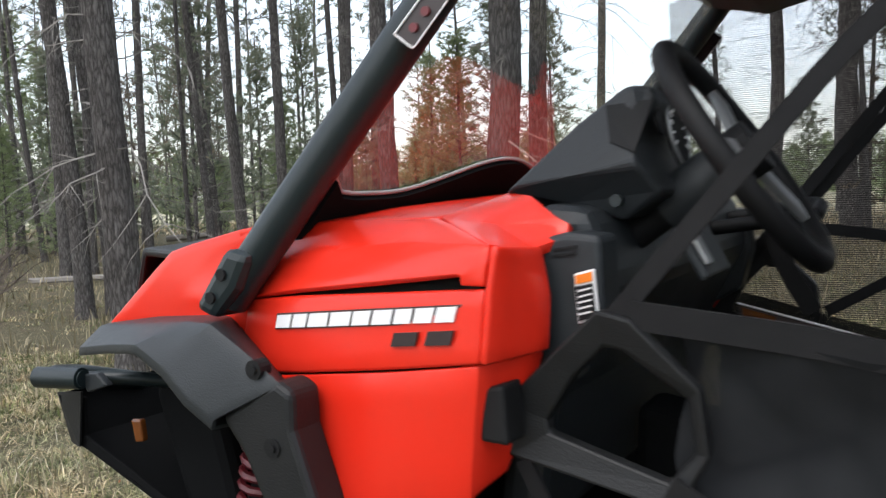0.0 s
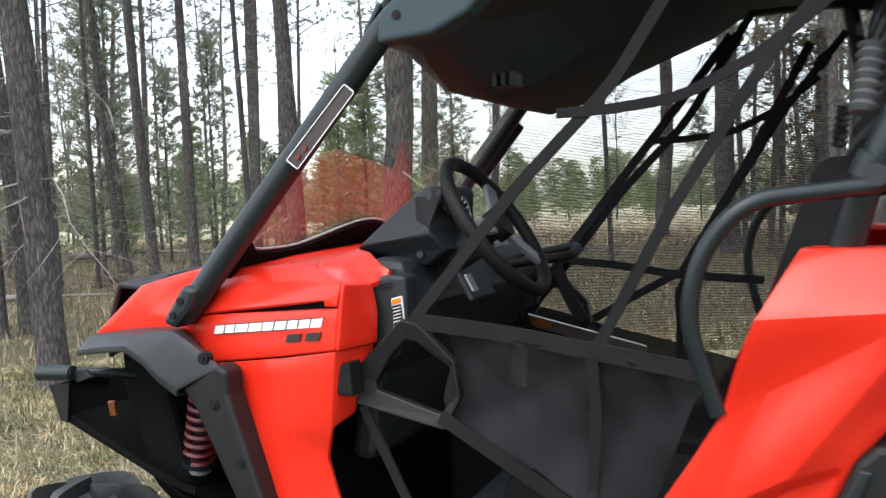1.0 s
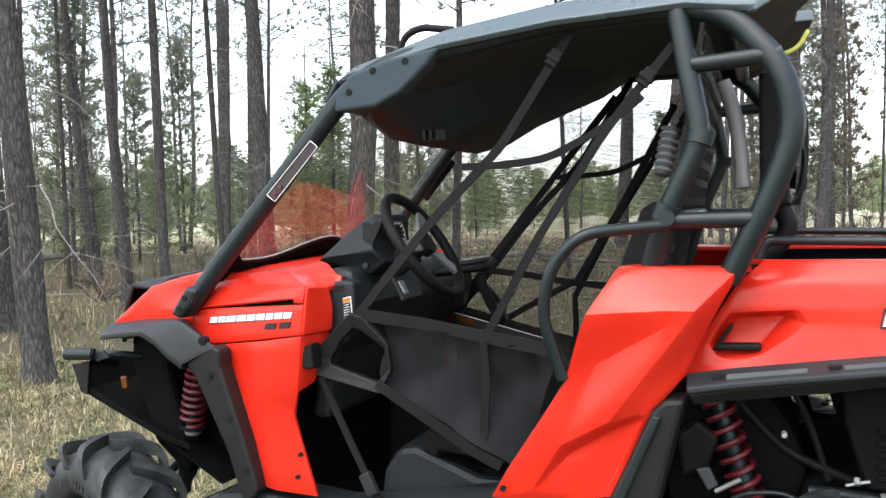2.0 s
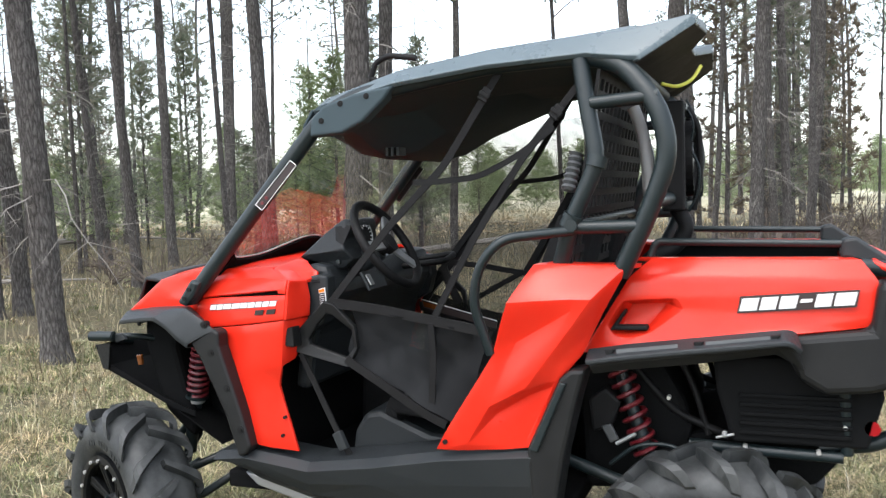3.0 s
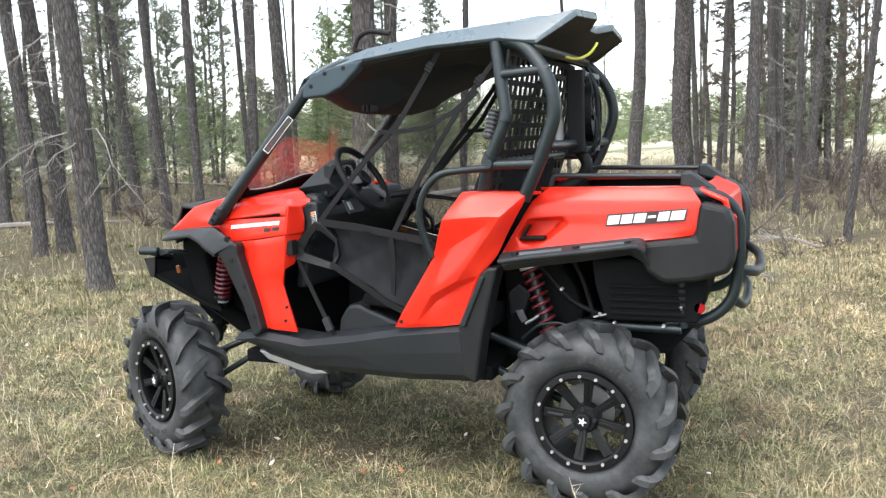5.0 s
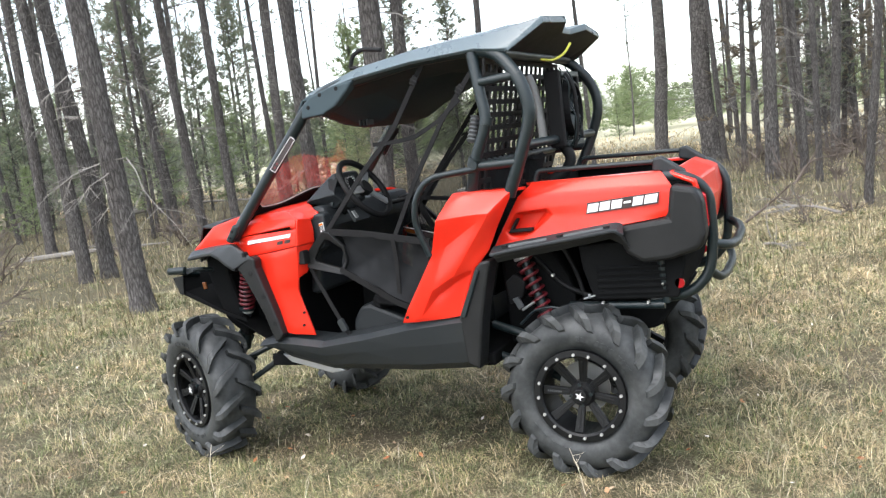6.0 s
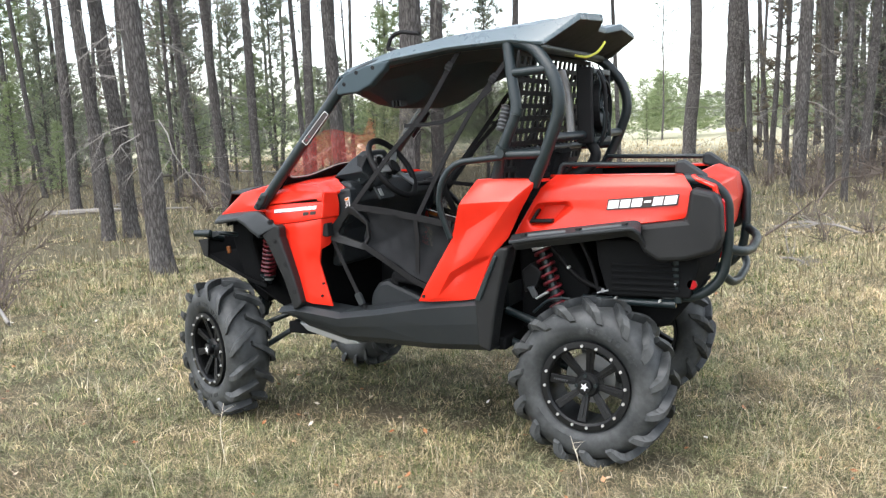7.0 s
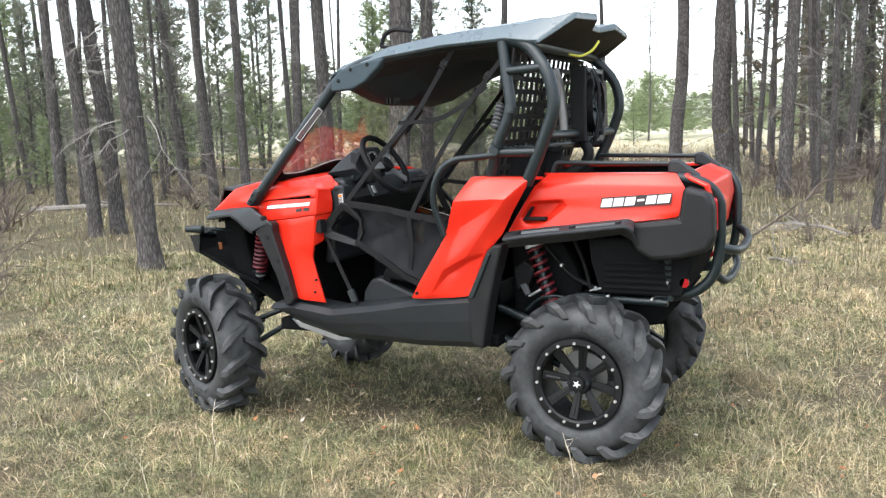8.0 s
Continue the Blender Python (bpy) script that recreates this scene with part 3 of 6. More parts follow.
RIGHT_PINES = [
    (-4.03, 28.6, 0.24, 0.9), (-0.95, 20.66, 0.29, -1.7), (-0.59, 20.15, 0.14, -2.5), (0.01, 19.04, 0.13, 2.6), (1.21, 13.87, 0.12, 2.7), (0.55, 31.54, 0.22, 3.3),
    (0.62, 26.04, 0.126, 1.9), (1.92, 23.92, 0.145, 3.8), (2.86, 9.11, 0.106, 5.7), (-1.16, 40.26, 0.112, 1.9), (0.53, 39.44, 0.108, 1.9), (-3.82, 12.94, 0.09, 1.1),
    (-2.52, 15.58, 0.1, -1.6),
]
for i, (x, y, r, lean) in enumerate(NEAR_PINES + RIGHT_PINES):
    plant(PINES, i, x, y, max(0.8, min(1.25, r / 0.12)), i * 77, lean, r / 0.12 / max(0.8, min(1.25, r / 0.12)))

scatterer = random.Random(21)
stand = []
for i in range(400):
    if len(stand) >= 84:
        break
    b, d = scatterer.uniform(-75, 80), scatterer.uniform(17, 62)
    if b > 40 and i % 5 < 1 or 9 < b < 26 and d < 60 or -4 < b <= 9 and d < 24 or b > 26 and d < 24 and b < 60:
        continue
    x, y = 3.3 - d * math.sin(radians(b)), -3.6 + d * math.cos(radians(b))
    if any(math.hypot(x - p, y - q) < 1.6 for p, q in stand):
        continue
    stand.append((x, y))
    plant(PINES, i, x, y, scatterer.uniform(0.8, 1.15), scatterer.uniform(0, 360), scatterer.uniform(-3, 3), scatterer.uniform(0.75, 1.3))
# the dense stand beyond the clearing's edge
for i in range(34):
    b, d = scatterer.uniform(-9, 9.5), scatterer.uniform(15, 46)
    plant(PINES, i, 3.3 - d * math.sin(radians(b)), -3.6 + d * math.cos(radians(b)), scatterer.uniform(0.85, 1.1), scatterer.uniform(0, 360), scatterer.uniform(-2, 4), scatterer.uniform(0.6, 1.15))
for i in range(11):
    b, d = scatterer.uniform(27, 50), scatterer.uniform(15, 40)
    plant(PINES, i, 3.3 - d * math.sin(radians(b)), -3.6 + d * math.cos(radians(b)), scatterer.uniform(0.85, 1.1), scatterer.uniform(0, 360), scatterer.uniform(-3, 2), scatterer.uniform(0.6, 1.1))
# unseen pines behind and beside the walk, added for reflections and shade
for i in range(26):
    b, d = scatterer.uniform(85, 275), scatterer.uniform(9, 30)
    plant(PINES, i, 3.3 - d * math.sin(radians(b)), -3.6 + d * math.cos(radians(b)), scatterer.uniform(0.8, 1.1), scatterer.uniform(0, 360), scatterer.uniform(-2, 2))
# young pines: under the wood, and along the far side of the clearing
crowns = []
for i in range(260):
    b, d = scatterer.uniform(-30, 66) if i % 3 == 0 else scatterer.uniform(-6, 30), scatterer.uniform(62, 88)
    if i >= 170:
        b, d = scatterer.uniform(27, 68), scatterer.uniform(54, 84)
    k, s, a, w = scatterer.choice((0, 1, 2)), scatterer.uniform(0.45, 0.85), scatterer.uniform(0, 6.28), scatterer.uniform(1.3, 2.0)
    for name, into in (("crown", crowns),):
        me = next(o.data for o in FAR[k].children if o.name.startswith(name))
        p = np.empty(len(me.vertices) * 3, np.float32)
        me.vertices.foreach_get("co", p)
        p = p.reshape(-1, 3) * np.array([s * w, s * w, s])
        p = p @ np.array([[math.cos(a), math.sin(a), 0], [-math.sin(a), math.cos(a), 0], [0, 0, 1]]) + np.array([3.3 - d * math.sin(radians(b)), -3.6 + d * math.cos(radians(b)), 0])
        n = len(me.polygons[0].vertices)
        f = np.empty(len(me.loops), np.int32)
        me.loops.foreach_get("vertex_index", f)
        into.append((p, f.reshape(-1, n)))


def mass(name, pieces, mat, label):
    n, verts, faces = 0, [], []
    for p, f in pieces:
        verts.append(p)
        faces.append(f + n)
        n += len(p)
    tagged(new(name, from_arrays(name, np.concatenate(verts), np.concatenate(faces), mat)), label, "woods", kind="stuff")


mass("far_woods", crowns, YOUNG, "pale green young pines along the far side of the clearing")
for old in FAR:
    for o in (*old.children, old):
        bpy.data.objects.remove(o)
for i in range(64):
    b, d = scatterer.uniform(-30, 62), scatterer.uniform(22, 55)
    if 9 < b < 24 and d < 50 or b < 9 and d < 46:
        continue
    plant(SAPLINGS, scatterer.choice((0, 1, 2, 3, 3, 4)), 3.3 - d * math.sin(radians(b)), -3.6 + d * math.cos(radians(b)), scatterer.uniform(0.5, 1.4), scatterer.uniform(0, 360), 0)

for i in range(30):
    b, d = scatterer.uniform(30, 66), scatterer.uniform(26, 54)
    plant(SAPLINGS, scatterer.choice((0, 1, 2, 3, 3)), 3.3 - d * math.sin(radians(b)), -3.6 + d * math.cos(radians(b)), scatterer.uniform(0.35, 0.85), scatterer.uniform(0, 360), 0, 1.3)
for i in range(26):
    b, d = scatterer.uniform(-8, 27), scatterer.uniform(44, 60)
    plant(SAPLINGS, scatterer.choice((0, 1, 2)), 3.3 - d * math.sin(radians(b)), -3.6 + d * math.cos(radians(b)), scatterer.uniform(0.35, 0.75), scatterer.uniform(0, 360), 0, 1.2)


for i in range(7):
    b, d = scatterer.uniform(-9, 8), scatterer.uniform(20, 44)
    plant(SAPLINGS, (4, 4, 3)[i % 3], 3.3 - d * math.sin(radians(b)), -3.6 + d * math.cos(radians(b)), scatterer.uniform(0.8, 1.5), scatterer.uniform(0, 360), 0, 0.9)
# taller young pines whose foliage fills the gaps between the trunks
for i in range(15):
    b, d = scatterer.uniform(27, 68), scatterer.uniform(26, 52)
    plant(SAPLINGS, scatterer.choice((0, 1, 2, 3)), 3.3 - d * math.sin(radians(b)), -3.6 + d * math.cos(radians(b)), scatterer.uniform(0.9, 1.5), scatterer.uniform(0, 360), 0, 1.1)


# fallen wood, bare shrubs and brush


def shrub(seed, tall, count, label, name="bare_shrub"):
    rand = random.Random(seed)
    root = thing(name, (0, 0, 0), label, "shrub", "bare shrubs under the pines")
    stems, twigs = [], []
    for i in range(count):
        a = rand.uniform(0, 6.28)
        path = wavy((rand.gauss(0, 0.06), rand.gauss(0, 0.06), -0.02), (math.cos(a) * 0.5, math.sin(a) * 0.5, 1), tall * rand.uniform(0.5, 1.1), 0.3, 6, rand, 0.16)
        stems.append(taper(path, 0.011, 0.003))
        for j in range(5):
            k = rand.randint(1, 5)
            d = (path[k + 1] - path[k]).normalized() + Vector((rand.gauss(0, 0.7), rand.gauss(0, 0.7), rand.gauss(0, 0.4)))
            twigs.append(taper(wavy(path[k], d, tall * rand.uniform(0.15, 0.5), 0.1, 3, rand, 0.2), 0.005, 0.002))
    tagged(part("stem", joined(*stems), BRUSH, root), kind="stuff")
    tagged(part("twig", joined(*twigs), BRUSH, root), kind="stuff")
    return root


SHRUBS = [shrub(5, 0.95, 16, "bare twiggy grey-brown shrub"), shrub(6, 0.7, 12, "low bare brush of dead twigs"), shrub(8, 0.6, 24, "dense heap of dead brown brush", "brush_heap")]
for k, x, y, s in ((0, -4.7, 2.2, 1.0), (0, -5.5, 2.7, 0.9), (1, -4.0, 1.7, 0.9), (1, 2.3, 7.4, 0.7), (1, 2.7, 8.4, 0.8), (1, 1.9, 9.5, 0.7), (2, 1.6, 13.4, 0.8), (2, 2.35, 12.6, 0.85), (2, 2.8, 13.2, 0.9), (2, 0.4, 16.0, 1.0), (2, 2.1, 16.5, 1.1)):
    plant(SHRUBS, k, x, y, s, 70 * x)
for i in range(46):
    b, d = scatterer.uniform(-9, 8), scatterer.uniform(13, 30)
    if i > 33:
        b, d = scatterer.uniform(30, 55), scatterer.uniform(15, 28)
    plant(SHRUBS, scatterer.choice((0, 1)), 3.3 - d * math.sin(radians(b)), -3.6 + d * math.cos(radians(b)), scatterer.uniform(0.8, 1.5), scatterer.uniform(0, 360), 0, 1.3)


def fallen(points, r, label, seed, twigs=8, wood=None):
    rand = random.Random(seed)
    root = thing("fallen_branch", points[0], label, "branch")
    path = fillet(points, 0.3, 4)
    reach = min(1.0, 0.9 * (Vector(points[-1]) - Vector(points[0])).length ** 2)
    part("limb", taper(path, r, r * 0.3, 7), wood or TWIG, root, smooth=True)
    sub = []
    for i in range(twigs):
        k = rand.randint(len(path) // 3, len(path) - 2)
        d = (path[k + 1] - path[k]).normalized() + Vector((rand.gauss(0, 0.6), rand.gauss(0, 0.6), rand.gauss(0.2, 0.4)))
        sub.append(taper(wavy(path[k], d, rand.uniform(0.3, 0.9) * reach, 0.4, 4, rand, 0.2), r * 0.35, 0.002))
    tagged(part("twig", joined(*sub), wood or TWIG, root), kind="stuff")


fallen([(1.50, 7.45, 0.0), (1.85, 7.3, 0.24), (2.05, 7.1, 0.40), (2.18, 6.95, 0.52)], 0.017, "crooked brown dead branch propped on the grass", 3, 5, BRUSH)
fallen([(2.25, 7.74, 0.0), (2.20, 7.35, 0.33), (2.16, 7.0, 0.62)], 0.009, "pale stick standing askew in the grass", 14, 2)
fallen([(2.04, 6.34, 0.0), (1.98, 6.40, 0.2), (2.02, 6.42, 0.44)], 0.007, "thin pale forked stick in the grass", 15, 3)
fallen([(1.98, 6.1, 0.03), (2.15, 5.8, 0.08), (2.36, 5.55, 0.03)], 0.014, "small heap of dead twigs on the grass", 4, 16)
fallen([(1.74, 12.0, 0.05), (1.92, 12.05, 0.32), (2.04, 12.0, 0.42), (2.6, 12.0, 0.50)], 0.024, "brown dead limb lying on the brush", 16, 6, BRUSH)
fallen([(2.6, 8.2, 0.03), (2.2, 8.6, 0.12), (1.7, 8.4, 0.05)], 0.02, "tangle of dead twigs on the grass", 5, 16)
fallen([(-3.3, 1.3, 0.02), (-4.0, 1.7, 0.10), (-4.7, 1.6, 0.2)], 0.016, "crooked dead stick beside the shrub", 6, 8)
fallen([(-23.5, 18.45, 0.0), (-23.92, 17.95, 2.2), (-24.9, 16.9, 6.5)], 0.14, "dead trunk leaning among the pines", 7, 10)
fallen([(-12.2, 9.0, 0.06), (-10.9, 9.6, 0.10), (-9.8, 10.5, 0.06)], 0.06, "weathered log lying under the pines", 8, 8)
fallen([(-21.5, 21.0, 0.12), (-19.5, 22.0, 0.25), (-16.8, 22.8, 0.1)], 0.11, "weathered log at the clearing's edge", 9, 20)
fallen([(-6.2, 16.5, 0.12), (-3.9, 17.0, 0.4), (-2.0, 17.8, 0.15)], 0.07, "dead branch heap at the clearing's edge", 10, 26)


def weed(x, y, tall, lean, seed, label, mat, r=0.0022):
    """A single dry weed stem with a few side twigs."""
    rand = random.Random(seed)
    root = thing("weed_stem", (x, y, height(x, y)), label, "weed", "dry weeds in the grass")
    path = wavy((x, y, height(x, y) - 0.01), (lean[0], lean[1], 1), tall, 0.1, 6, rand, 0.07)
    part("stem", taper(path, r, r * 0.4, 5), mat, root)
    twigs = [taper(wavy(path[k], (rand.gauss(0, 0.7), rand.gauss(0, 0.7), 0.8), tall * rand.uniform(0.1, 0.3), 0.1, 3, rand, 0.2), r * 0.5, r * 0.2) for k in (2, 3, 4, 4, 5)]
    tagged(part("twig", joined(*twigs), mat, root), kind="stuff")


for k, (x, y, tall, lx, ly) in enumerate(((2.35, -0.75, 0.34, -0.45, 0.25), (2.05, -0.12, 0.22, -0.15, -0.1), (3.0, 0.85, 0.42, -0.1, 0.1), (3.15, 1.6, 0.40, 0.12, 0.0), (2.9, 2.6, 0.38, -0.1, 0.1), (0.55, -0.55, 0.35, -0.8, 0.5), (-0.4, -0.35, 0.3, 0.3, 0.1), (3.3, 3.2, 0.45, 0.05, 0.0))):
    pale_one = k in (1, 5)
    weed(x, y, tall, (lx, ly), 40 + k, "thin bleached dry weed stem" if pale_one else "thin dark dry weed stem", PALE if pale_one else BRUSH)

# ---- the vehicle ----


def glass_material(name, tint, gloss=1.0):
    m = bpy.data.materials.new(name)
    m.use_nodes = True
    n, l = m.node_tree.nodes, m.node_tree.links
    n.remove(n["Principled BSDF"])
    clear, shine, mix, edge = n.new("ShaderNodeBsdfTransparent"), n.new("ShaderNodeBsdfGlossy"), n.new("ShaderNodeMixShader"), n.new("ShaderNodeLayerWeight")
    clear.inputs[0].default_value = (*tint, 1)
    shine.inputs["Roughness"].default_value = 0.03
    p, k = n.new("ShaderNodeMath"), n.new("ShaderNodeMath")
    p.operation, p.inputs[1].default_value = "POWER", 4.0
    k.operation, k.inputs[1].default_value, k.inputs[2].default_value, k.use_clamp = "MULTIPLY_ADD", gloss, 0.06, True
    l.new(edge.outputs["Facing"], p.inputs[0])
    l.new(p.outputs[0], k.inputs[0])
    l.new(k.outputs[0], mix.inputs[0])
    l.new(clear.outputs[0], mix.inputs[1])
    l.new(shine.outputs[0], mix.inputs[2])
    l.new(mix.outputs[0], n["Material Output"].inputs["Surface"])
    return m


def mesh_cloth(name, base, gap, threads):
    """Woven safety net: dark threads with open gaps between them."""
    m = material(name, base, 0.85, 0, 0.2)
    n, l = m.node_tree.nodes, m.node_tree.links
    v = coords(m)
    a, b = node(m, "ShaderNodeTexWave", Scale=threads * 1.3), node(m, "ShaderNodeTexWave", Scale=threads)
    a.bands_direction, b.bands_direction = "X", "Z"
    l.new(v, a.inputs["Vector"])
    l.new(v, b.inputs["Vector"])
    k = n.new("ShaderNodeMath")
    k.operation = "MULTIPLY"
    l.new(a.outputs["Fac"], k.inputs[0])
    l.new(b.outputs["Fac"], k.inputs[1])
    g = n.new("ShaderNodeMath")
    g.operation, g.inputs[1].default_value = "GREATER_THAN", gap
    l.new(k.outputs[0], g.inputs[0])
    clear, mix = n.new("ShaderNodeBsdfTransparent"), n.new("ShaderNodeMixShader")
    l.new(g.outputs[0], mix.inputs[0])
    l.new(n["Principled BSDF"].outputs[0], mix.inputs[1])
    l.new(clear.outputs[0], mix.inputs[2])
    l.new(mix.outputs[0], n["Material Output"].inputs["Surface"])
    return m


GLASS = glass_material("clear_windscreen", (0.93, 0.94, 0.93), 1.1)
NET = mesh_cloth("window_net", (0.016, 0.016, 0.016), 0.16, 74.0)
DENSE = mesh_cloth("door_net", (0.0135, 0.0145, 0.016), 0.86, 170.0)

car = thing("utility_vehicle", (1.0, 0.55, 0), "red and black two-seat off-road buggy parked on dry grass", "off-road vehicle")


def pair(name, shape, mat, parent=car, label="", **kw):
    """The same part on both sides."""
    a = part(name, shape, mat, parent, label, **kw)
    b = part(name, flipped(shape), mat, parent, label, **kw)
    return a, b


def across(pts, r, name, mat=STEEL, parent=car, k=10, round_=0.05):
    """A tube from one side to the other: the points of the near half."""
    far = [(x, 2 * middle(x) - y, z) for x, y, z in reversed(pts)]
    return part(name, tube(list(pts) + far, r, round_, k), mat, parent, smooth=True)


# red panels: the nose, the shoulder over the slot, the band under it, the rear facet and the cowl
TIP, NOSE, CREST, FOOT = (-0.02, 0.175, 1.047), (0.16, 0.144, 1.169), (0.425, 0.125, 1.207), (0.345, 0.099, 1.106)
BACK, CORNER = (0.616, 0.15, 1.209), (0.755, 0.008, 1.183)
nose_v = [TIP, NOSE, (0.315, 0.122, 1.199), CREST, (0.395, 0.108, 1.16), FOOT, (0.33, 0.104, 1.05), (0.14, 0.145, 1.055), (0.18, 0.134, 1.11)]
pair("nose_panel", (nose_v, [(0, 1, 8, 7), (1, 2, 8), (2, 3, 4, 8), (4, 5, 8), (5, 6, 7, 8)]), RED, label="glossy red front side panel", sub=2, crease=0.65, solid=0.012, bevel=0.003)
shoulder_v = [(0.352, 0.097, 1.110), (0.44, 0.076, 1.124), (0.72, 0.004, 1.153), CORNER, BACK, CREST, (0.40, 0.104, 1.16), (0.60, 0.075, 1.185), (0.72, 0.006, 1.140), (0.748, 0.004, 1.140)]
pair("shoulder_panel", (shoulder_v, [(0, 1, 7, 6), (1, 2, 3, 7), (7, 3, 4), (6, 7, 4, 5), (2, 8, 9, 3)]), RED, label="glossy red rounded shoulder above the slot", sub=2, crease=0.6, solid=0.010, bevel=0.004)
# black sheet behind the slot stands for the shade inside it
part_slot = [(0.352, 0.125, 1.098), (0.72, 0.056, 1.120), (0.72, 0.056, 1.168), (0.352, 0.128, 1.138)]
pair("vent_slot", (part_slot, [(0, 1, 2, 3)]), BLACK, label="black backing for the shade in the red panel's slot", solid=0.004)
band_v = [FOOT, (0.748, 0.006, 1.138), (0.74, 0.002, 1.058), (0.40, 0.078, 1.013), (0.33, 0.10, 1.05), (0.44, 0.079, 1.116), (0.60, 0.033, 1.038)]
pair("side_band", (band_v, [(0, 5, 3, 4), (5, 1, 2, 6), (5, 6, 3)]), RED, label="glossy red side band that bears the badge", sub=2, crease=0.5, solid=0.010, bevel=0.004)
facet_v = [CORNER, (0.765, 0.10, 1.174), (0.776, 0.10, 1.120), (0.772, 0.10, 1.061), (0.74, 0.002, 1.058), (0.748, 0.006, 1.138)]
pair("rear_facet", (facet_v, [(0, 1, 2, 5), (5, 2, 3, 4)]), RED, sub=2, crease=0.7, solid=0.010, bevel=0.004)
cowl_v = [BACK, CORNER, (0.765, 0.10, 1.174), (0.792, 0.13, 1.185), (0.792, 0.135, 1.199), (0.774, 0.14, 1.207), (0.727, 0.18, 1.232), (0.66, 0.26, 1.236), (0.690, 0.15, 1.200)]
pair("cowl_fairing", (cowl_v, [(0, 1, 8), (8, 1, 2), (8, 2, 3, 4), (8, 4, 5), (8, 5, 6), (0, 8, 6, 7)]), RED, label="raised red fairing beside the dash", sub=2, crease=0.7, solid=0.012, bevel=0.004)
lower_v = [(0.40, 0.079, 1.0105), (0.60, 0.0345, 1.0348), (0.74, 0.004, 1.0555), (0.772, 0.10, 1.0585), (0.752, 0.09, 0.97), (0.735, 0.075, 0.925), (0.715, 0.02, 0.905), (0.69, 0.04, 0.84), (0.752, 0.042, 0.63), (0.605, 0.03, 0.64), (0.49, 0.05, 0.85), (0.60, 0.03, 0.90)]
pair("front_lower_panel", (lower_v, [(0, 1, 11, 10), (1, 2, 6, 11), (2, 3, 4, 6), (4, 5, 6), (10, 11, 7, 9), (11, 6, 7), (7, 8, 9)]), RED, label="glossy red panel ahead of the door opening", sub=2, crease=0.65, solid=0.012, bevel=0.004)
for x, z in ((0.71, 0.74), (0.70, 0.68)):
    pair("panel_screw", cylinder((x, 0.029, z), (x, 0.045, z), 0.0055, 12), BLACK)
pair("hinge_block", slab([(0.730, 1.028), (0.758, 1.034), (0.762, 0.968), (0.728, 0.970)], 0.022, 0.07), BLACK, label="black hinge block of the door net", bevel=0.005)


def hood_rows():
    rows = []
    for near, mid, top in ((TIP, (-0.10, 0.36, 1.04), (-0.13, 1.04)), (NOSE, (0.10, 0.33, 1.178), (0.05, 1.185)), ((0.315, 0.122, 1.199), (0.30, 0.30, 1.214), (0.28, 1.225)),
                           (CREST, (0.42, 0.30, 1.221), (0.41, 1.232)), (BACK, (0.60, 0.28, 1.222), (0.60, 1.238)), ((0.66, 0.25, 1.225), (0.67, 0.34, 1.232), (0.70, 1.245))):
        far = [(x, 2 * middle(x) - y, z) for x, y, z in (mid, near)]
        rows.append([near, mid, (top[0], middle(top[0]), top[1])] + far)
    return rows


part("hood", loft(hood_rows()), RED, car, "glossy red bonnet", sub=2, crease=0.6, solid=0.012, bevel=0.003)
HIP = [(1.555, 0.022, 1.235), (1.815, 0.064, 1.229), (1.74, 0.04, 1.09), (1.69, 0.03, 0.985), (1.63, 0.018, 0.915), (1.53, 0.02, 0.705), (1.236, 0.006, 0.68), (1.438, -0.012, 0.978),
       (1.490, -0.040, 1.131), (1.732, -0.030, 1.146), (1.345, 0.0, 0.708), (1.42, -0.016, 0.825), (1.53, -0.018, 0.885), (1.617, 0.006, 0.914), (1.515, 0.022, 0.712), (1.436, 0.018, 0.803),
       (1.83, 0.17, 1.225), (1.57, 0.17, 1.23), (1.535, 0.018, 0.862), (1.606, 0.018, 0.892), (1.50, 0.004, 1.012)]
HIPF = [(0, 1, 9, 8), (1, 2, 9), (8, 9, 20), (8, 20, 7), (9, 2, 3, 13, 12), (9, 12, 11, 20), (20, 11, 7), (7, 11, 10, 6), (3, 4, 13), (4, 5, 14, 13), (6, 10, 14, 5), (11, 12, 18, 15), (12, 13, 19, 18), (10, 11, 15), (13, 14, 19), (10, 15, 18, 19, 14), (0, 17, 16, 1)]
pair("hip_panel", (HIP, HIPF), RED, label="glossy red creased panel behind the door opening", sub=2, crease=0.9, solid=0.012, bevel=0.004)
BOX = [(1.66, 0.13, 0.965), (1.80, 0.14, 1.19), (1.86, 0.18, 1.24), (2.40, 0.18, 1.235), (2.44, 0.15, 1.18), (2.42, 0.14, 1.06), (2.22, 0.12, 1.04), (2.02, 0.12, 1.015), (1.72, 0.12, 0.985),
       (1.78, 0.135, 1.12), (1.92, 0.135, 1.13), (1.94, 0.135, 1.10), (1.85, 0.13, 1.03), (1.80, 0.13, 1.012), (1.755, 0.13, 1.02), (1.735, 0.13, 1.05),
       (1.797, 0.19, 1.106), (1.90, 0.18, 1.112), (1.845, 0.18, 1.042), (1.768, 0.19, 1.040), (1.80, 0.27, 1.235), (2.38, 0.27, 1.235)]
BOXF = [(0, 1, 9, 15), (1, 4, 10, 9), (4, 5, 11, 10), (5, 6, 7, 12, 11), (7, 8, 13, 12), (8, 0, 15, 14, 13), (1, 2, 3, 4), (9, 10, 17, 16), (10, 11, 17), (11, 12, 18, 17), (12, 13, 14, 19, 18), (14, 15, 19), (15, 9, 16, 19), (16, 17, 18, 19), (2, 20, 21, 3)]
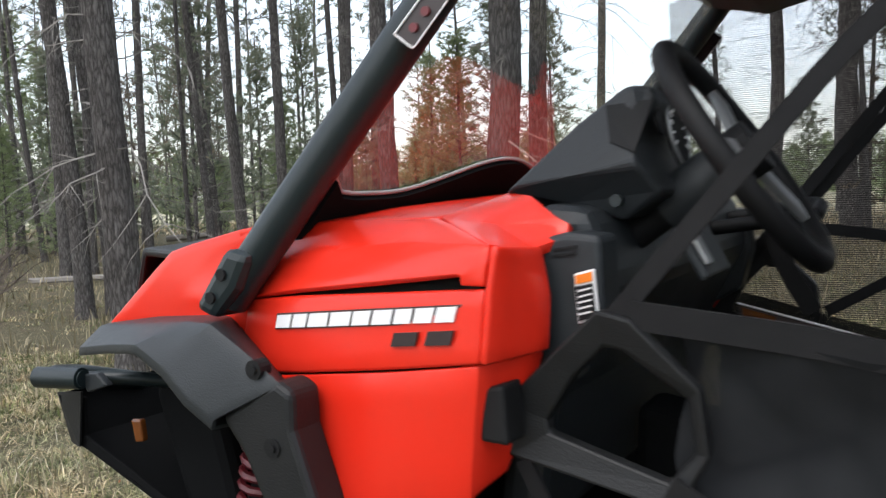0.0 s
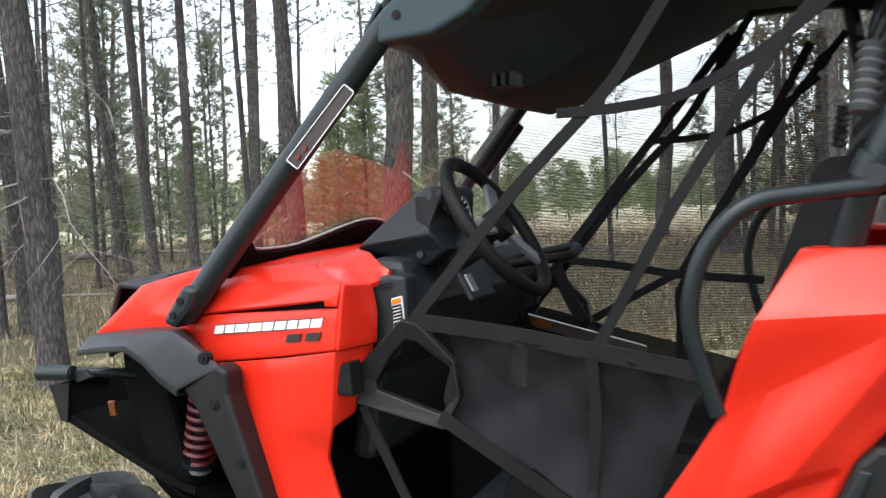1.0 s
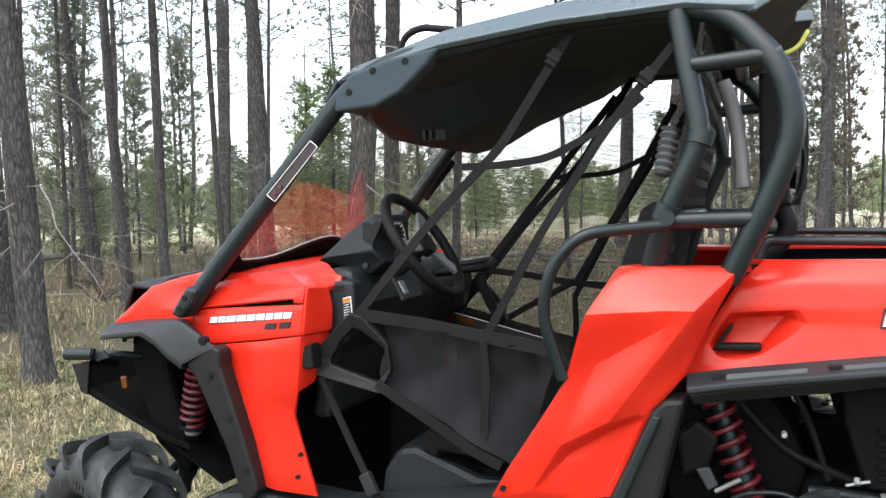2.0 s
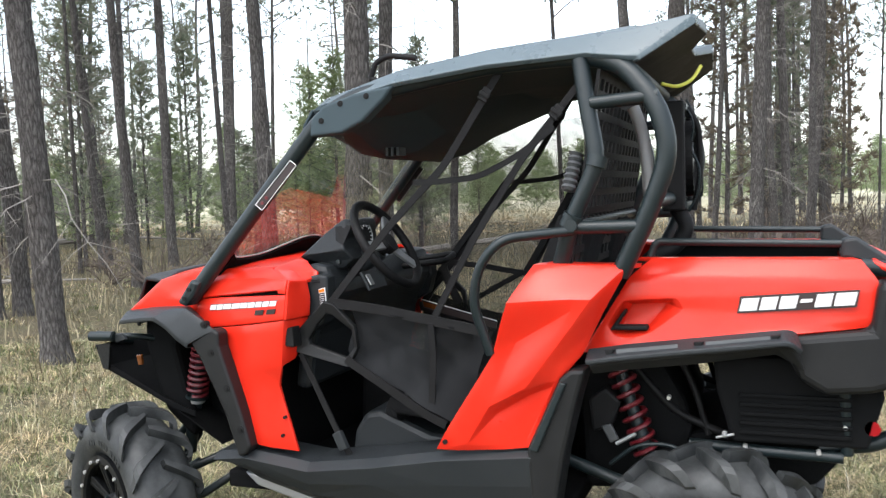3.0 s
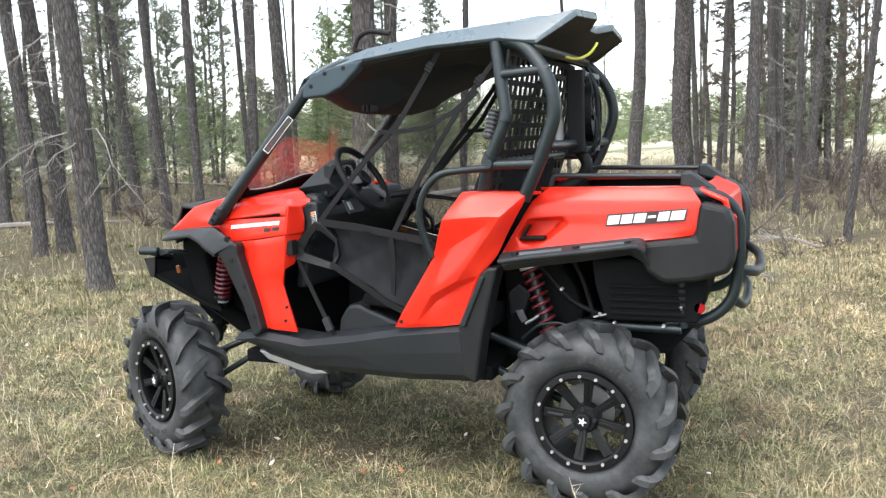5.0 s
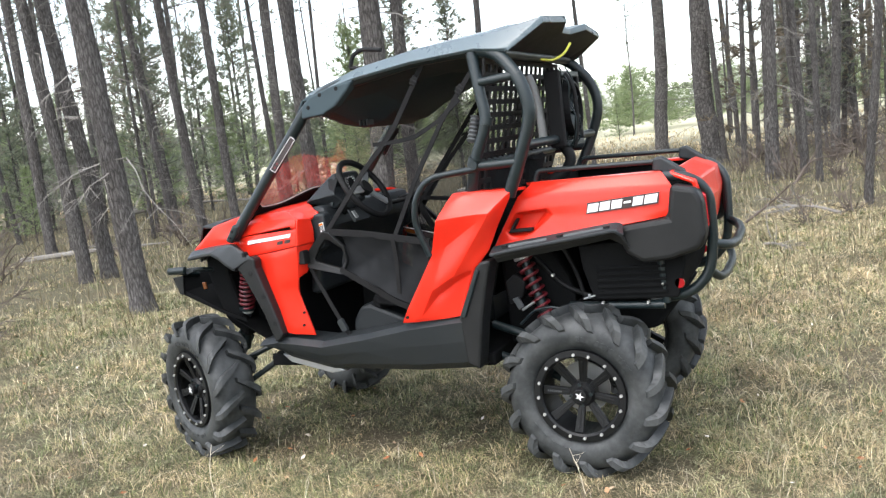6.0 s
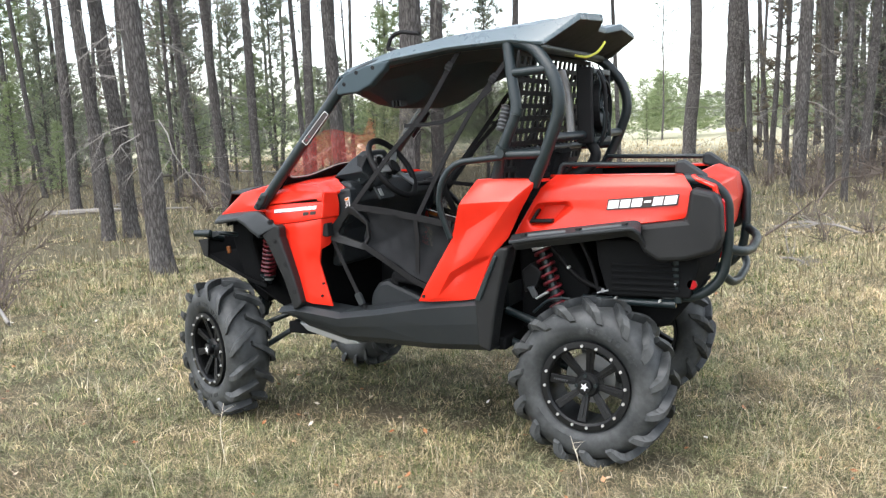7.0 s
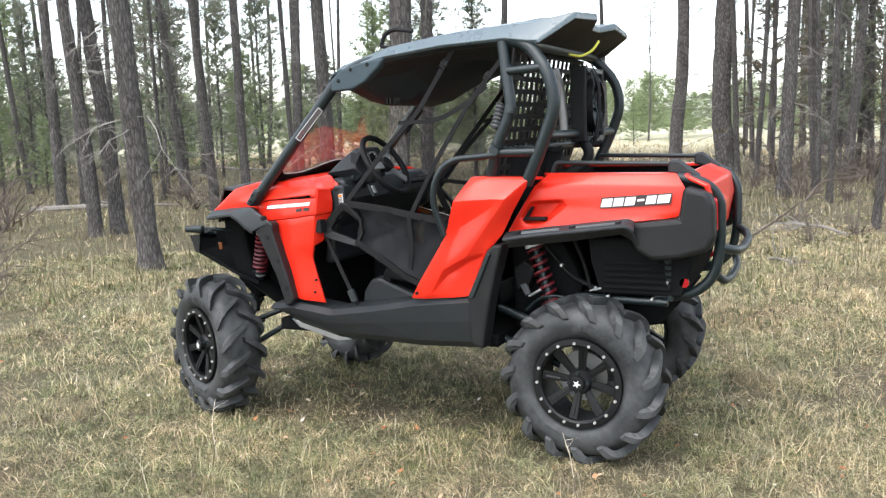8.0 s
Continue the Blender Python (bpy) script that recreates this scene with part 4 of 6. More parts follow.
sides = pair("cargo_side", (BOX, BOXF), RED, label="glossy red cargo box side with a recessed grip", sub=2, crease=0.96, solid=0.012, bevel=0.003)
pair("grip_bar", slab([(1.742, 1.036), (1.786, 1.098), (1.790, 1.088), (1.764, 1.050), (1.848, 1.052), (1.850, 1.038)], 0.128, 0.165), BLACK, label="black grip in the recess", bevel=0.004)
tailgate = part("tailgate", loft([[(2.43, 0.19, 1.235), (2.46, middle(2.4), 1.25), (2.43, 2 * middle(2.4) - 0.19, 1.235)], [(2.53, 0.17, 1.19), (2.56, middle(2.4), 1.20), (2.53, 2 * middle(2.4) - 0.17, 1.19)],
                            [(2.55, 0.18, 1.10), (2.57, middle(2.4), 1.10), (2.55, 2 * middle(2.4) - 0.18, 1.10)], [(2.52, 0.2, 0.96), (2.54, middle(2.4), 0.95), (2.52, 2 * middle(2.4) - 0.2, 0.96)]]), RED, car, "glossy red tailgate", solid=0.02, bevel=0.01)
part("cargo_bed", joined(box(1.82, 2.42, 0.215, 2 * middle(2.2) - 0.215, 0.98, 1.0), box(1.80, 1.83, 0.215, 2 * middle(2.2) - 0.2, 0.98, 1.22), box(1.82, 2.42, 0.215, 0.23, 0.98, 1.225), box(1.82, 2.42, 2 * middle(2.2) - 0.23, 2 * middle(2.2) - 0.215, 0.98, 1.225)), INNER, car, "black plastic cargo bed", bevel=0.004)

# dark plastic body
FLARE = []
for inner, ridge, outer in (((-0.06, 0.27, 1.045), (-0.055, 0.24, 1.043), (-0.06, 0.20, 1.020)), ((-0.02, 0.19, 1.052), (-0.01, 0.15, 1.050), (0.0, 0.10, 1.024)), ((0.12, 0.155, 1.07), (0.14, 0.09, 1.066), (0.135, 0.045, 1.044)),
                            ((0.26, 0.125, 1.08), (0.30, 0.03, 1.085), (0.235, 0.0, 1.056)), ((0.30, 0.115, 1.08), (0.365, 0.004, 1.088), (0.295, -0.012, 1.032)), ((0.35, 0.10, 1.05), (0.425, -0.003, 1.058), (0.34, -0.02, 1.0)), ((0.42, 0.085, 1.0), (0.485, -0.008, 1.022), (0.385, -0.02, 0.973))):
    o = Vector(outer)
    FLARE.append([inner, ridge, tuple(Vector(ridge).lerp(o, 0.85)), outer, tuple(o + Vector((-0.006, 0.002, -0.014))), tuple(o + Vector((-0.012, 0.07, -0.02)))])
pair("fender_flare", loft(FLARE), GREY, label="dark grey plastic wheel-arch flare", sub=2, crease=0.8, solid=0.006, bevel=0.002)
trim_out = [(0.386, 0.975), (0.474, 1.026), (0.499, 1.012), (0.499, 0.967), (0.573, 0.756), (0.605, 0.645), (0.585, 0.62), (0.556, 0.610), (0.510, 0.748), (0.420, 0.93)]
pair("fender_trim", slab(trim_out, -0.010, 0.05), DARK, label="dark grey trim behind the wheel", bevel=0.010, segments=3)
for x, y, z in ((0.445, -0.012, 1.037), (0.468, -0.012, 0.945), (0.524, -0.012, 0.832), (0.570, -0.012, 0.70)):
    pair("push_rivet", joined(cylinder((x, y, z), (x, y + 0.02, z), 0.012, 14), cylinder((x, y - 0.003, z), (x, y, z), 0.006, 8)), BLACK)
ROCK = []
for x, top, low in ((0.45, 0.612, 0.575), (0.57, 0.627, 0.512), (0.80, 0.602, 0.457), (1.02, 0.632, 0.455), (1.26, 0.675, 0.45), (1.53, 0.706, 0.462), (1.588, 0.70, 0.474)):
    ROCK.append([(x, 0.18, top + 0.004), (x, 0.035, top), (x, 0.0, top - 0.022), (x, 0.015, (top * 0.55 + low * 0.45)), (x, 0.045, low + 0.035), (x, 0.09, low), (x, 0.35, low - 0.01)])
pair("rocker_panel", loft(ROCK), GREY, label="black plastic sill below the door opening", solid=0.008, bevel=0.006)
pair("rear_arch_trim", slab([(1.525, 0.705), (1.625, 0.915), (1.655, 0.942), (1.70, 0.945), (1.675, 0.86), (1.635, 0.70), (1.595, 0.475), (1.54, 0.50)], 0.0, 0.10), DARK, label="dark grey trim ahead of the rear wheel", bevel=0.012)
pair("bolt_strip", slab([(1.535, 0.71), (1.63, 0.908), (1.648, 0.905), (1.56, 0.705)], -0.012, 0.02), STEEL, bevel=0.004)
part("skid_plate", slab([(0.50, 0.525), (0.55, 0.483), (0.77, 0.43), (0.86, 0.44), (0.82, 0.455), (0.57, 0.515)], 0.1, 2 * middle(0.6) - 0.1), SKID, car, "scuffed grey metal skid plate", bevel=0.006)
pair("rear_corner", slab([(2.44, 1.186), (2.535, 1.165), (2.56, 1.12), (2.565, 0.98), (2.54, 0.925), (2.42, 0.89), (2.31, 0.88), (2.245, 0.92), (2.215, 0.99), (2.215, 1.034), (2.42, 1.057)], 0.108, 0.22), DARK, label="black plastic rear corner of the cargo box", bevel=0.022, segments=3)
ARCH = fillet([(1.70, 0.035, 0.972), (1.80, 0.04, 0.988), (2.22, 0.075, 1.036), (2.24, 0.09, 1.022)], 0.03)
pair("rear_flare", sweep(ARCH, [(-0.014, -0.045), (-0.014, 0.0), (0.016, 0.028), (0.022, 0.02), (0.0, -0.045)], up=(0, 1, 0)), GREY, label="grey plastic lip over the rear wheel", bevel=0.004)
SKIRT = (((1.70, 0.034, 0.958), (1.712, 0.045, 0.925)), ((1.80, 0.04, 0.974), (1.80, 0.052, 0.938)), ((1.99, 0.055, 0.998), (1.99, 0.067, 0.960)), ((2.20, 0.074, 1.022), (2.19, 0.086, 0.990)), ((2.238, 0.086, 1.014), (2.232, 0.096, 0.966)), ((2.25, 0.10, 0.99), (2.262, 0.104, 0.945)))
pair("flare_skirt", loft([[a, tuple(Vector(a).lerp(Vector(b), 0.4) + Vector((0, -0.004, 0))), b] for a, b in SKIRT]), DARK, label="dark grey face under the rear lip", solid=0.008, bevel=0.002)
# insets paler than the lip: the sky's sheen as base colour
for x in (1.785, 2.018):
    rows = [(x + 0.162 * k / 4, 0.009 + 0.085 * (x + 0.162 * k / 4 - 1.75), 0.992 + 0.11 * (x + 0.162 * k / 4 - 1.765)) for k in range(5)]
    pair("lip_inset", loft([[(a, b, c + 0.008) for a, b, c in rows], [(a, b - 0.003, c - 0.008) for a, b, c in rows]]), TRIM, label="inset of the lip, paled to stand for sky sheen", solid=0.003)
for x, z in ((1.765, 0.990), (2.0, 1.016), (2.19, 1.036)):
    y = 0.008 + 0.085 * (x - 1.75)
    pair("flare_clip", slab([(x - 0.014, z + 0.010), (x + 0.014, z + 0.013), (x + 0.003, z - 0.008), (x - 0.006, z - 0.009)], y, y + 0.016), BLACK, bevel=0.002)
pair("tail_lamp", slab([(2.545, 1.14), (2.562, 1.13), (2.566, 1.0), (2.55, 0.99)], 0.185, 0.235), REDLENS, label="red tail lamp", bevel=0.008)
part("front_fascia", loft([[(0.17, 0.15, 1.168), (0.07, 0.34, 1.178), (0.03, middle(0), 1.188), (0.07, 2 * middle(0) - 0.34, 1.178), (0.17, 2 * middle(0) - 0.15, 1.168)],
                           [(0.04, 0.2, 1.17), (-0.06, 0.36, 1.165), (-0.1, middle(0), 1.17), (-0.06, 2 * middle(0) - 0.36, 1.165), (0.04, 2 * middle(0) - 0.2, 1.17)],
                           [(-0.04, 0.24, 1.06), (-0.14, 0.37, 1.05), (-0.18, middle(0), 1.05), (-0.14, 2 * middle(0) - 0.37, 1.05), (-0.04, 2 * middle(0) - 0.24, 1.06)],
                           [(-0.06, 0.26, 0.98), (-0.15, 0.37, 0.97), (-0.19, middle(0), 0.97), (-0.15, 2 * middle(0) - 0.37, 0.97), (-0.06, 2 * middle(0) - 0.26, 0.98)]]), GREY, car, "dark grey nose panel with the headlamp recess", solid=0.015, bevel=0.01)
pair("dash_cheek", slab([(0.741, 1.16), (0.756, 1.182), (0.795, 1.19), (0.835, 1.186), (0.838, 1.104), (0.815, 1.03), (0.75, 0.995), (0.76, 1.056), (0.768, 1.123)], 0.118, 0.18), GREY, label="dark grey panel end beside the dash", bevel=0.008, segments=3)
for i in range(2):
    pair("cheek_slit", slab([(0.780, 1.172 - 0.007 * i), (0.808, 1.176 - 0.007 * i), (0.808, 1.173 - 0.007 * i), (0.780, 1.169 - 0.007 * i)], 0.115, 0.12), BLACK)
pair("warning_label", slab([(0.805, 1.144), (0.829, 1.150), (0.833, 1.096), (0.809, 1.088)], 0.113, 0.117), WHITE, label="small white and orange warning label", bevel=0.001)
pair("label_face", slab([(0.8075, 1.130), (0.827, 1.134), (0.8305, 1.098), (0.8105, 1.091)], 0.1112, 0.1134), BLACK)
pair("label_head", slab([(0.8072, 1.142), (0.8268, 1.147), (0.8272, 1.1365), (0.8076, 1.1325)], 0.1112, 0.1134), ORANGE)
for i in range(5):
    pair("label_line", slab([(0.8105, 1.126 - 0.0065 * i), (0.826, 1.130 - 0.0065 * i), (0.826, 1.128 - 0.0065 * i), (0.8105, 1.124 - 0.0065 * i)], 0.1098, 0.1114), WHITE)

# chassis and underbody
part("floor_pan", box(0.42, 1.62, 0.12, 2 * middle(1) - 0.12, 0.46, 0.52), INNER, car, bevel=0.01)
part("firewall", joined(slab([(0.50, 0.5), (0.56, 0.5), (0.655, 1.13), (0.60, 1.13)], 0.14, 2 * middle(0.6) - 0.08)), INNER, car, "black inner bulkhead")
part("front_frame", joined(slab([(0.06, 0.60), (0.5, 0.48), (0.56, 1.05), (0.05, 1.02)], 0.42, 2 * middle(0.3) - 0.42)), INNER, car, "black inner front structure", bevel=0.02)
part("inner_liner", slab([(-0.06, 0.90), (0.02, 0.66), (0.14, 0.56), (0.16, 0.60), (0.08, 0.9), (0.10, 1.02), (-0.06, 1.0)], 0.30, 2 * middle(0) - 0.30), INNER, car, bevel=0.02)
part("rear_frame", slab([(1.62, 0.5), (1.90, 0.52), (1.955, 0.72), (1.93, 0.80), (1.86, 0.92), (1.66, 1.15), (1.60, 1.15)], 0.34, 2 * middle(2) - 0.34), INNER, car, "black engine housing", bevel=0.02)
part("gear_case", slab([(1.86, 0.50), (2.30, 0.56), (2.42, 0.70), (2.02, 0.72), (1.86, 0.66)], 0.36, 2 * middle(2) - 0.36), INNER, car, "black gear case", bevel=0.02)
under = part("box_underside", slab([(2.02, 0.96), (2.46, 0.96), (2.46, 0.86), (2.42, 0.72), (2.07, 0.72), (2.03, 0.86)], 0.2, 2 * middle(2) - 0.2), INNER, car, "black ribbed underside of the cargo box", bevel=0.01)
pair("frame_tube", tube([(1.74, 0.34, 0.94), (1.90, 0.34, 0.76), (2.06, 0.33, 0.70)], 0.012), BLACK, smooth=True)
pair("frame_tube", tube([(1.90, 0.34, 0.96), (1.96, 0.34, 0.84), (2.0, 0.33, 0.70)], 0.010), BLACK, smooth=True)
pair("coolant_bottle", slab([(1.66, 0.70), (1.72, 0.72), (1.75, 0.80), (1.70, 0.84), (1.65, 0.80)], 0.26, 0.33), BLACK, label="dark plastic bottle behind the arch", bevel=0.01)
pair("brake_line", tube([(1.72, 0.22, 0.62), (1.80, 0.2, 0.69), (1.90, 0.2, 0.70), (1.97, 0.19, 0.66)], 0.006, 0.04), STEEL, smooth=True)
for i in range(5):
    part("rib", box(2.09, 2.38, 0.19, 0.203, 0.745 + 0.026 * i, 0.757 + 0.026 * i), INNER, under, bevel=0.003)
pair("support_post", cylinder((2.37, 0.22, 0.70), (2.36, 0.2, 0.93), 0.016), STEEL, smooth=True)
pair("lower_rail", tube([(1.95, 0.24, 0.695), (2.18, 0.23, 0.69), (2.36, 0.22, 0.69)], 0.016), STEEL, smooth=True)

# tube frame
PILLAR = [(0.335, 0.075, 1.11), (0.85, 0.11, 1.695), (0.97, 0.12, 1.75), (1.40, 0.125, 1.81), (1.66, 0.12, 1.815), (1.79, 0.11, 1.79), (1.90, 0.06, 1.66), (1.93, 0.055, 1.53), (1.87, 0.06, 1.37), (1.785, 0.08, 1.20)]
pair("roll_bar", tube(PILLAR, 0.027, 0.07, 14), STEEL, label="thick black steel roll bar", smooth=True)
pair("pillar_foot", slab([(0.30, 1.10), (0.335, 1.085), (0.375, 1.125), (0.40, 1.17), (0.36, 1.18)], 0.04, 0.11), STEEL, label="black pillar foot with two bolts", bevel=0.012)
pair("foot_bolt", joined(cylinder((0.335, 0.036, 1.115), (0.335, 0.05, 1.115), 0.008, 8), cylinder((0.355, 0.036, 1.145), (0.355, 0.05, 1.145), 0.008, 8)), BLACK)
pair("inner_bar", tube([(1.60, 0.10, 1.18), (1.655, 0.06, 1.35), (1.735, 0.055, 1.515), (1.705, 0.075, 1.66), (1.68, 0.10, 1.80)], 0.024, 0.05, 12), STEEL, label="black steel upright with a welded collar", smooth=True)
for z, a, b in ((1.335, (1.655, 0.06, 1.333), (1.85, 0.06, 1.335)), (1.69, (1.715, 0.07, 1.675), (1.90, 0.065, 1.685))):
    pair("brace", cylinder(a, b, 0.019, 12), STEEL, smooth=True)
pair("collar", cylinder((1.648, 0.062, 1.335), (1.664, 0.058, 1.37), 0.029, 14), STEEL, smooth=True)
pair("collar", cylinder((1.728, 0.052, 1.50), (1.736, 0.056, 1.53), 0.029, 14), STEEL, smooth=True)
across([(1.80, 0.11, 1.785)], 0.022, "cross_bar")
across([(1.88, 0.06, 1.40)], 0.020, "cross_bar")
across([(0.90, 0.115, 1.725)], 0.022, "cross_bar")
across([(1.66, 0.03, 1.34)], 0.018, "cross_bar")
pair("grab_bar", tube([(1.66, 0.05, 1.325), (1.48, -0.045, 1.31), (1.415, -0.05, 1.235), (1.39, -0.04, 1.13), (1.43, -0.01, 0.98)], 0.014, 0.05), STEEL, label="black grab bar beside the seat", smooth=True)
pair("cargo_rail", tube([(1.84, 0.26, 1.22), (1.86, 0.26, 1.28), (2.40, 0.26, 1.27)], 0.011, 0.02), STEEL, label="thin black cargo rail", smooth=True)
pair("rail_end", slab([(2.355, 1.235), (2.36, 1.285), (2.395, 1.292), (2.49, 1.225), (2.48, 1.205)], 0.235, 0.285), GREY, label="dark grey rail end cap", bevel=0.01)
pair("rear_bumper_tube", tube([(2.40, 0.20, 1.215), (2.51, 0.22, 1.20), (2.57, 0.25, 1.13), (2.57, 0.26, 0.93), (2.545, 0.26, 0.80), (2.46, 0.26, 0.725), (2.30, 0.26, 0.705)], 0.022, 0.07, 12), STEEL, label="bent black bumper tube", smooth=True)
across([(2.57, 0.26, 0.925), (2.62, 0.33, 0.905), (2.64, 0.48, 0.895)], 0.020, "bumper_bar")
across([(2.545, 0.26, 0.82), (2.575, 0.33, 0.775), (2.59, 0.48, 0.765)], 0.018, "bumper_bar")
pair("reflector", cylinder((2.43, 0.20, 0.78), (2.43, 0.215, 0.78), 0.02, 14), REDLENS, label="small red reflector")

# front bumper
pair("bumper_plate", slab([(-0.256, 0.90), (-0.223, 0.818), (-0.066, 0.76), (0.082, 0.684), (0.19, 0.655), (0.19, 0.675), (0.06, 0.715), (-0.10, 0.79), (-0.19, 0.83), (-0.185, 0.90)], 0.255, 0.262), INNER, label="black bumper side plate", bevel=0.002)
pair("bumper_wing", loft([[(-0.262, 0.262, 0.903), (-0.225, 0.258, 0.815)], [(-0.175, 0.244, 0.914), (-0.192, 0.248, 0.812)]]), DARK, label="black bent bumper wing", solid=0.004)
part("bash_plate", loft([[(-0.26, 0.26, 0.90), (-0.26, 2 * middle(0) - 0.26, 0.90)], [(-0.225, 0.26, 0.818), (-0.225, 2 * middle(0) - 0.26, 0.818)], [(0.082, 0.26, 0.684), (0.082, 2 * middle(0) - 0.26, 0.684)], [(0.3, 0.26, 0.56), (0.3, 2 * middle(0) - 0.26, 0.56)]]), INNER, car, "black bash plate below the nose", solid=0.006)
pair("bull_bar", tube([(-0.165, 0.20, 0.948), (-0.205, 0.205, 0.948), (-0.25, 0.30, 0.93), (-0.25, 0.44, 0.89)], 0.018, 0.03), STEEL, label="black tubular bull bar", smooth=True)
pair("bar_end", joined(cylinder((-0.213, 0.185, 0.948), (-0.115, 0.195, 0.950), 0.0185, 16), cylinder((-0.115, 0.195, 0.950), (-0.112, 0.1955, 0.950), 0.014, 16)), STEEL, smooth=True)
pair("bar_arm", tube([(-0.15, 0.21, 0.945), (-0.07, 0.25, 0.945), (0.02, 0.36, 0.915)], 0.012), STEEL, smooth=True)
pair("bar_gusset", slab([(-0.125, 0.955), (-0.085, 0.96), (-0.06, 0.94), (-0.11, 0.925)], 0.20, 0.215), GREY, bevel=0.003)
pair("side_marker", slab([(-0.058, 0.874), (-0.034, 0.876), (-0.03, 0.838), (-0.05, 0.835)], 0.242, 0.256), AMBER, label="amber side marker", bevel=0.004)

# roof
ROOF = []
for x, y0, z0, top in ((0.80, 0.13, 1.715, 1.735), (0.84, 0.10, 1.725, 1.762), (1.11, 0.075, 1.775, 1.835), (1.40, 0.07, 1.805, 1.875), (1.70, 0.07, 1.815, 1.895), (1.80, 0.075, 1.80, 1.905)):
    c = middle(x)
    half = [(x, y0 + 0.012, z0 - 0.012), (x, y0, z0), (x, y0 + 0.05, z0 + (top - z0) * 0.72), (x, y0 + 0.14, top - 0.004), (x, c - 0.12, top + 0.006)]
    ROOF.append(half + [(x, 2 * c - y, z) for x, y, z in reversed(half)])
c = middle(2)
for half in ([(1.83, 0.09, 1.785), (1.845, 0.085, 1.797), (1.985, 0.15, 1.908), (2.0, 0.47, 1.928), (1.95, c - 0.07, 1.892)],
             [(1.832, 0.09, 1.78), (1.848, 0.085, 1.785), (1.99, 0.15, 1.880), (2.004, 0.47, 1.898), (1.95, c - 0.07, 1.866)]):
    ROOF.append(half + [(x, 2 * c - y, z - 0.012 * (x > 1.96)) for x, y, z in reversed(half)])
inside = [(1.80, 0.11, 1.775), (1.80, 0.12, 1.775), (1.80, 0.16, 1.785), (1.80, 0.24, 1.79), (1.80, c - 0.10, 1.79)]
part("visor_underside", loft([[(x - 0.004, y, z + 0.004) for x, y, z in ROOF[-1]], inside + [(x, 2 * c - y, z) for x, y, z in reversed(inside)]]), BLACK, car, "black underside of the rear visor", solid=0.004)
roof = part("roof", loft(ROOF), ROOFTOP, car, "grey plastic roof with a lipped rear visor", solid=0.012, bevel=0.008, segments=3, smooth=True)
LINER = []
for x, z, drop in ((0.83, 1.72, 0.012), (0.92, 1.735, 0.05), (1.15, 1.79, 0.05), (1.40, 1.815, 0.035), (1.70, 1.82, 0.03), (1.80, 1.82, 0.02)):
    c = middle(x)
    LINER.append([(x, 0.10, z), (x, 0.2, z - drop * 0.4), (x, c - 0.15, z - drop), (x, c + 0.15, z - drop), (x, 2 * c - 0.2, z - drop * 0.4), (x, 2 * c - 0.10, z)])
part("headliner", loft(LINER), LINING, car, "black roof lining", solid=0.01)
HEADER = [(0.80, 1.715), (0.74, 1.65), (0.76, 1.60), (0.87, 1.575), (0.99, 1.60), (1.10, 1.66), (1.33, 1.745), (1.42, 1.80)]
HEADED = [(0.80, 1.715), (0.765, 1.665), (0.79, 1.648), (0.86, 1.66), (0.95, 1.725), (1.05, 1.765), (1.20, 1.785), (1.30, 1.80)]
part("roof_header", loft([[(x, 0.135, z) for x, z in HEADED], [(x, 0.30, z) for x, z in HEADED], [(x, 0.55, z) for x, z in HEADER], [(x, 2 * middle(x) - 0.13, z) for x, z in HEADER]]), LINING, car, "black moulded header under the roof", solid=0.01, bevel=0.008, smooth=True)
part("header_vent", joined(*[box(0.93 + 0.02 * i, 0.94 + 0.02 * i, 0.40, 0.46, 1.572, 1.60) for i in range(3)]), GREY, car)
pair("roof_bracket", slab([(0.815, 1.628), (0.93, 1.635), (1.0, 1.665), (1.075, 1.728), (1.115, 1.772), (0.97, 1.752), (0.865, 1.722), (0.822, 1.682)], 0.076, 0.135), LINING, label="dark grey roof bracket with three holes", bevel=0.010, segments=3)
# raised black discs imitate the dark inside the bracket's holes
for x, z in ((0.861, 1.676), (0.93, 1.725), (1.02, 1.742)):
    pair("bracket_hole", joined(cylinder((x, 0.0745, z), (x, 0.0775, z), 0.0095, 14), cylinder((x, 0.073, z), (x, 0.0745, z), 0.005, 6)), BLACK)
part("antenna_hose", tube([(0.69, 0.80, 1.89), (0.71, 0.80, 1.95), (0.77, 0.80, 1.975), (0.89, 0.80, 1.955)], 0.0115, 0.04), BLACK, car, "black hose standing above the roof", smooth=True)
part("hose_mount", tube([(0.93, 0.80, 1.74), (0.89, 0.80, 1.84), (0.69, 0.80, 1.89)], 0.011, 0.05), BLACK, car, smooth=True)

# windscreen
def on_screen(t, y):
    return (0.335 + 0.525 * t + 0.012, y, 1.11 + 0.595 * t)


def foot(y):
    """How far up the screen its lower edge runs: low at the sides, with rounded corners, and arched in the middle."""
    c = middle(0.6)
    u = abs(y - c) / (c - 0.12)
    return 0.2625 + 0.0435 * math.cos(math.pi * min(1, u / 0.72)) + 3.2 * max(0, u - 0.9) ** 2


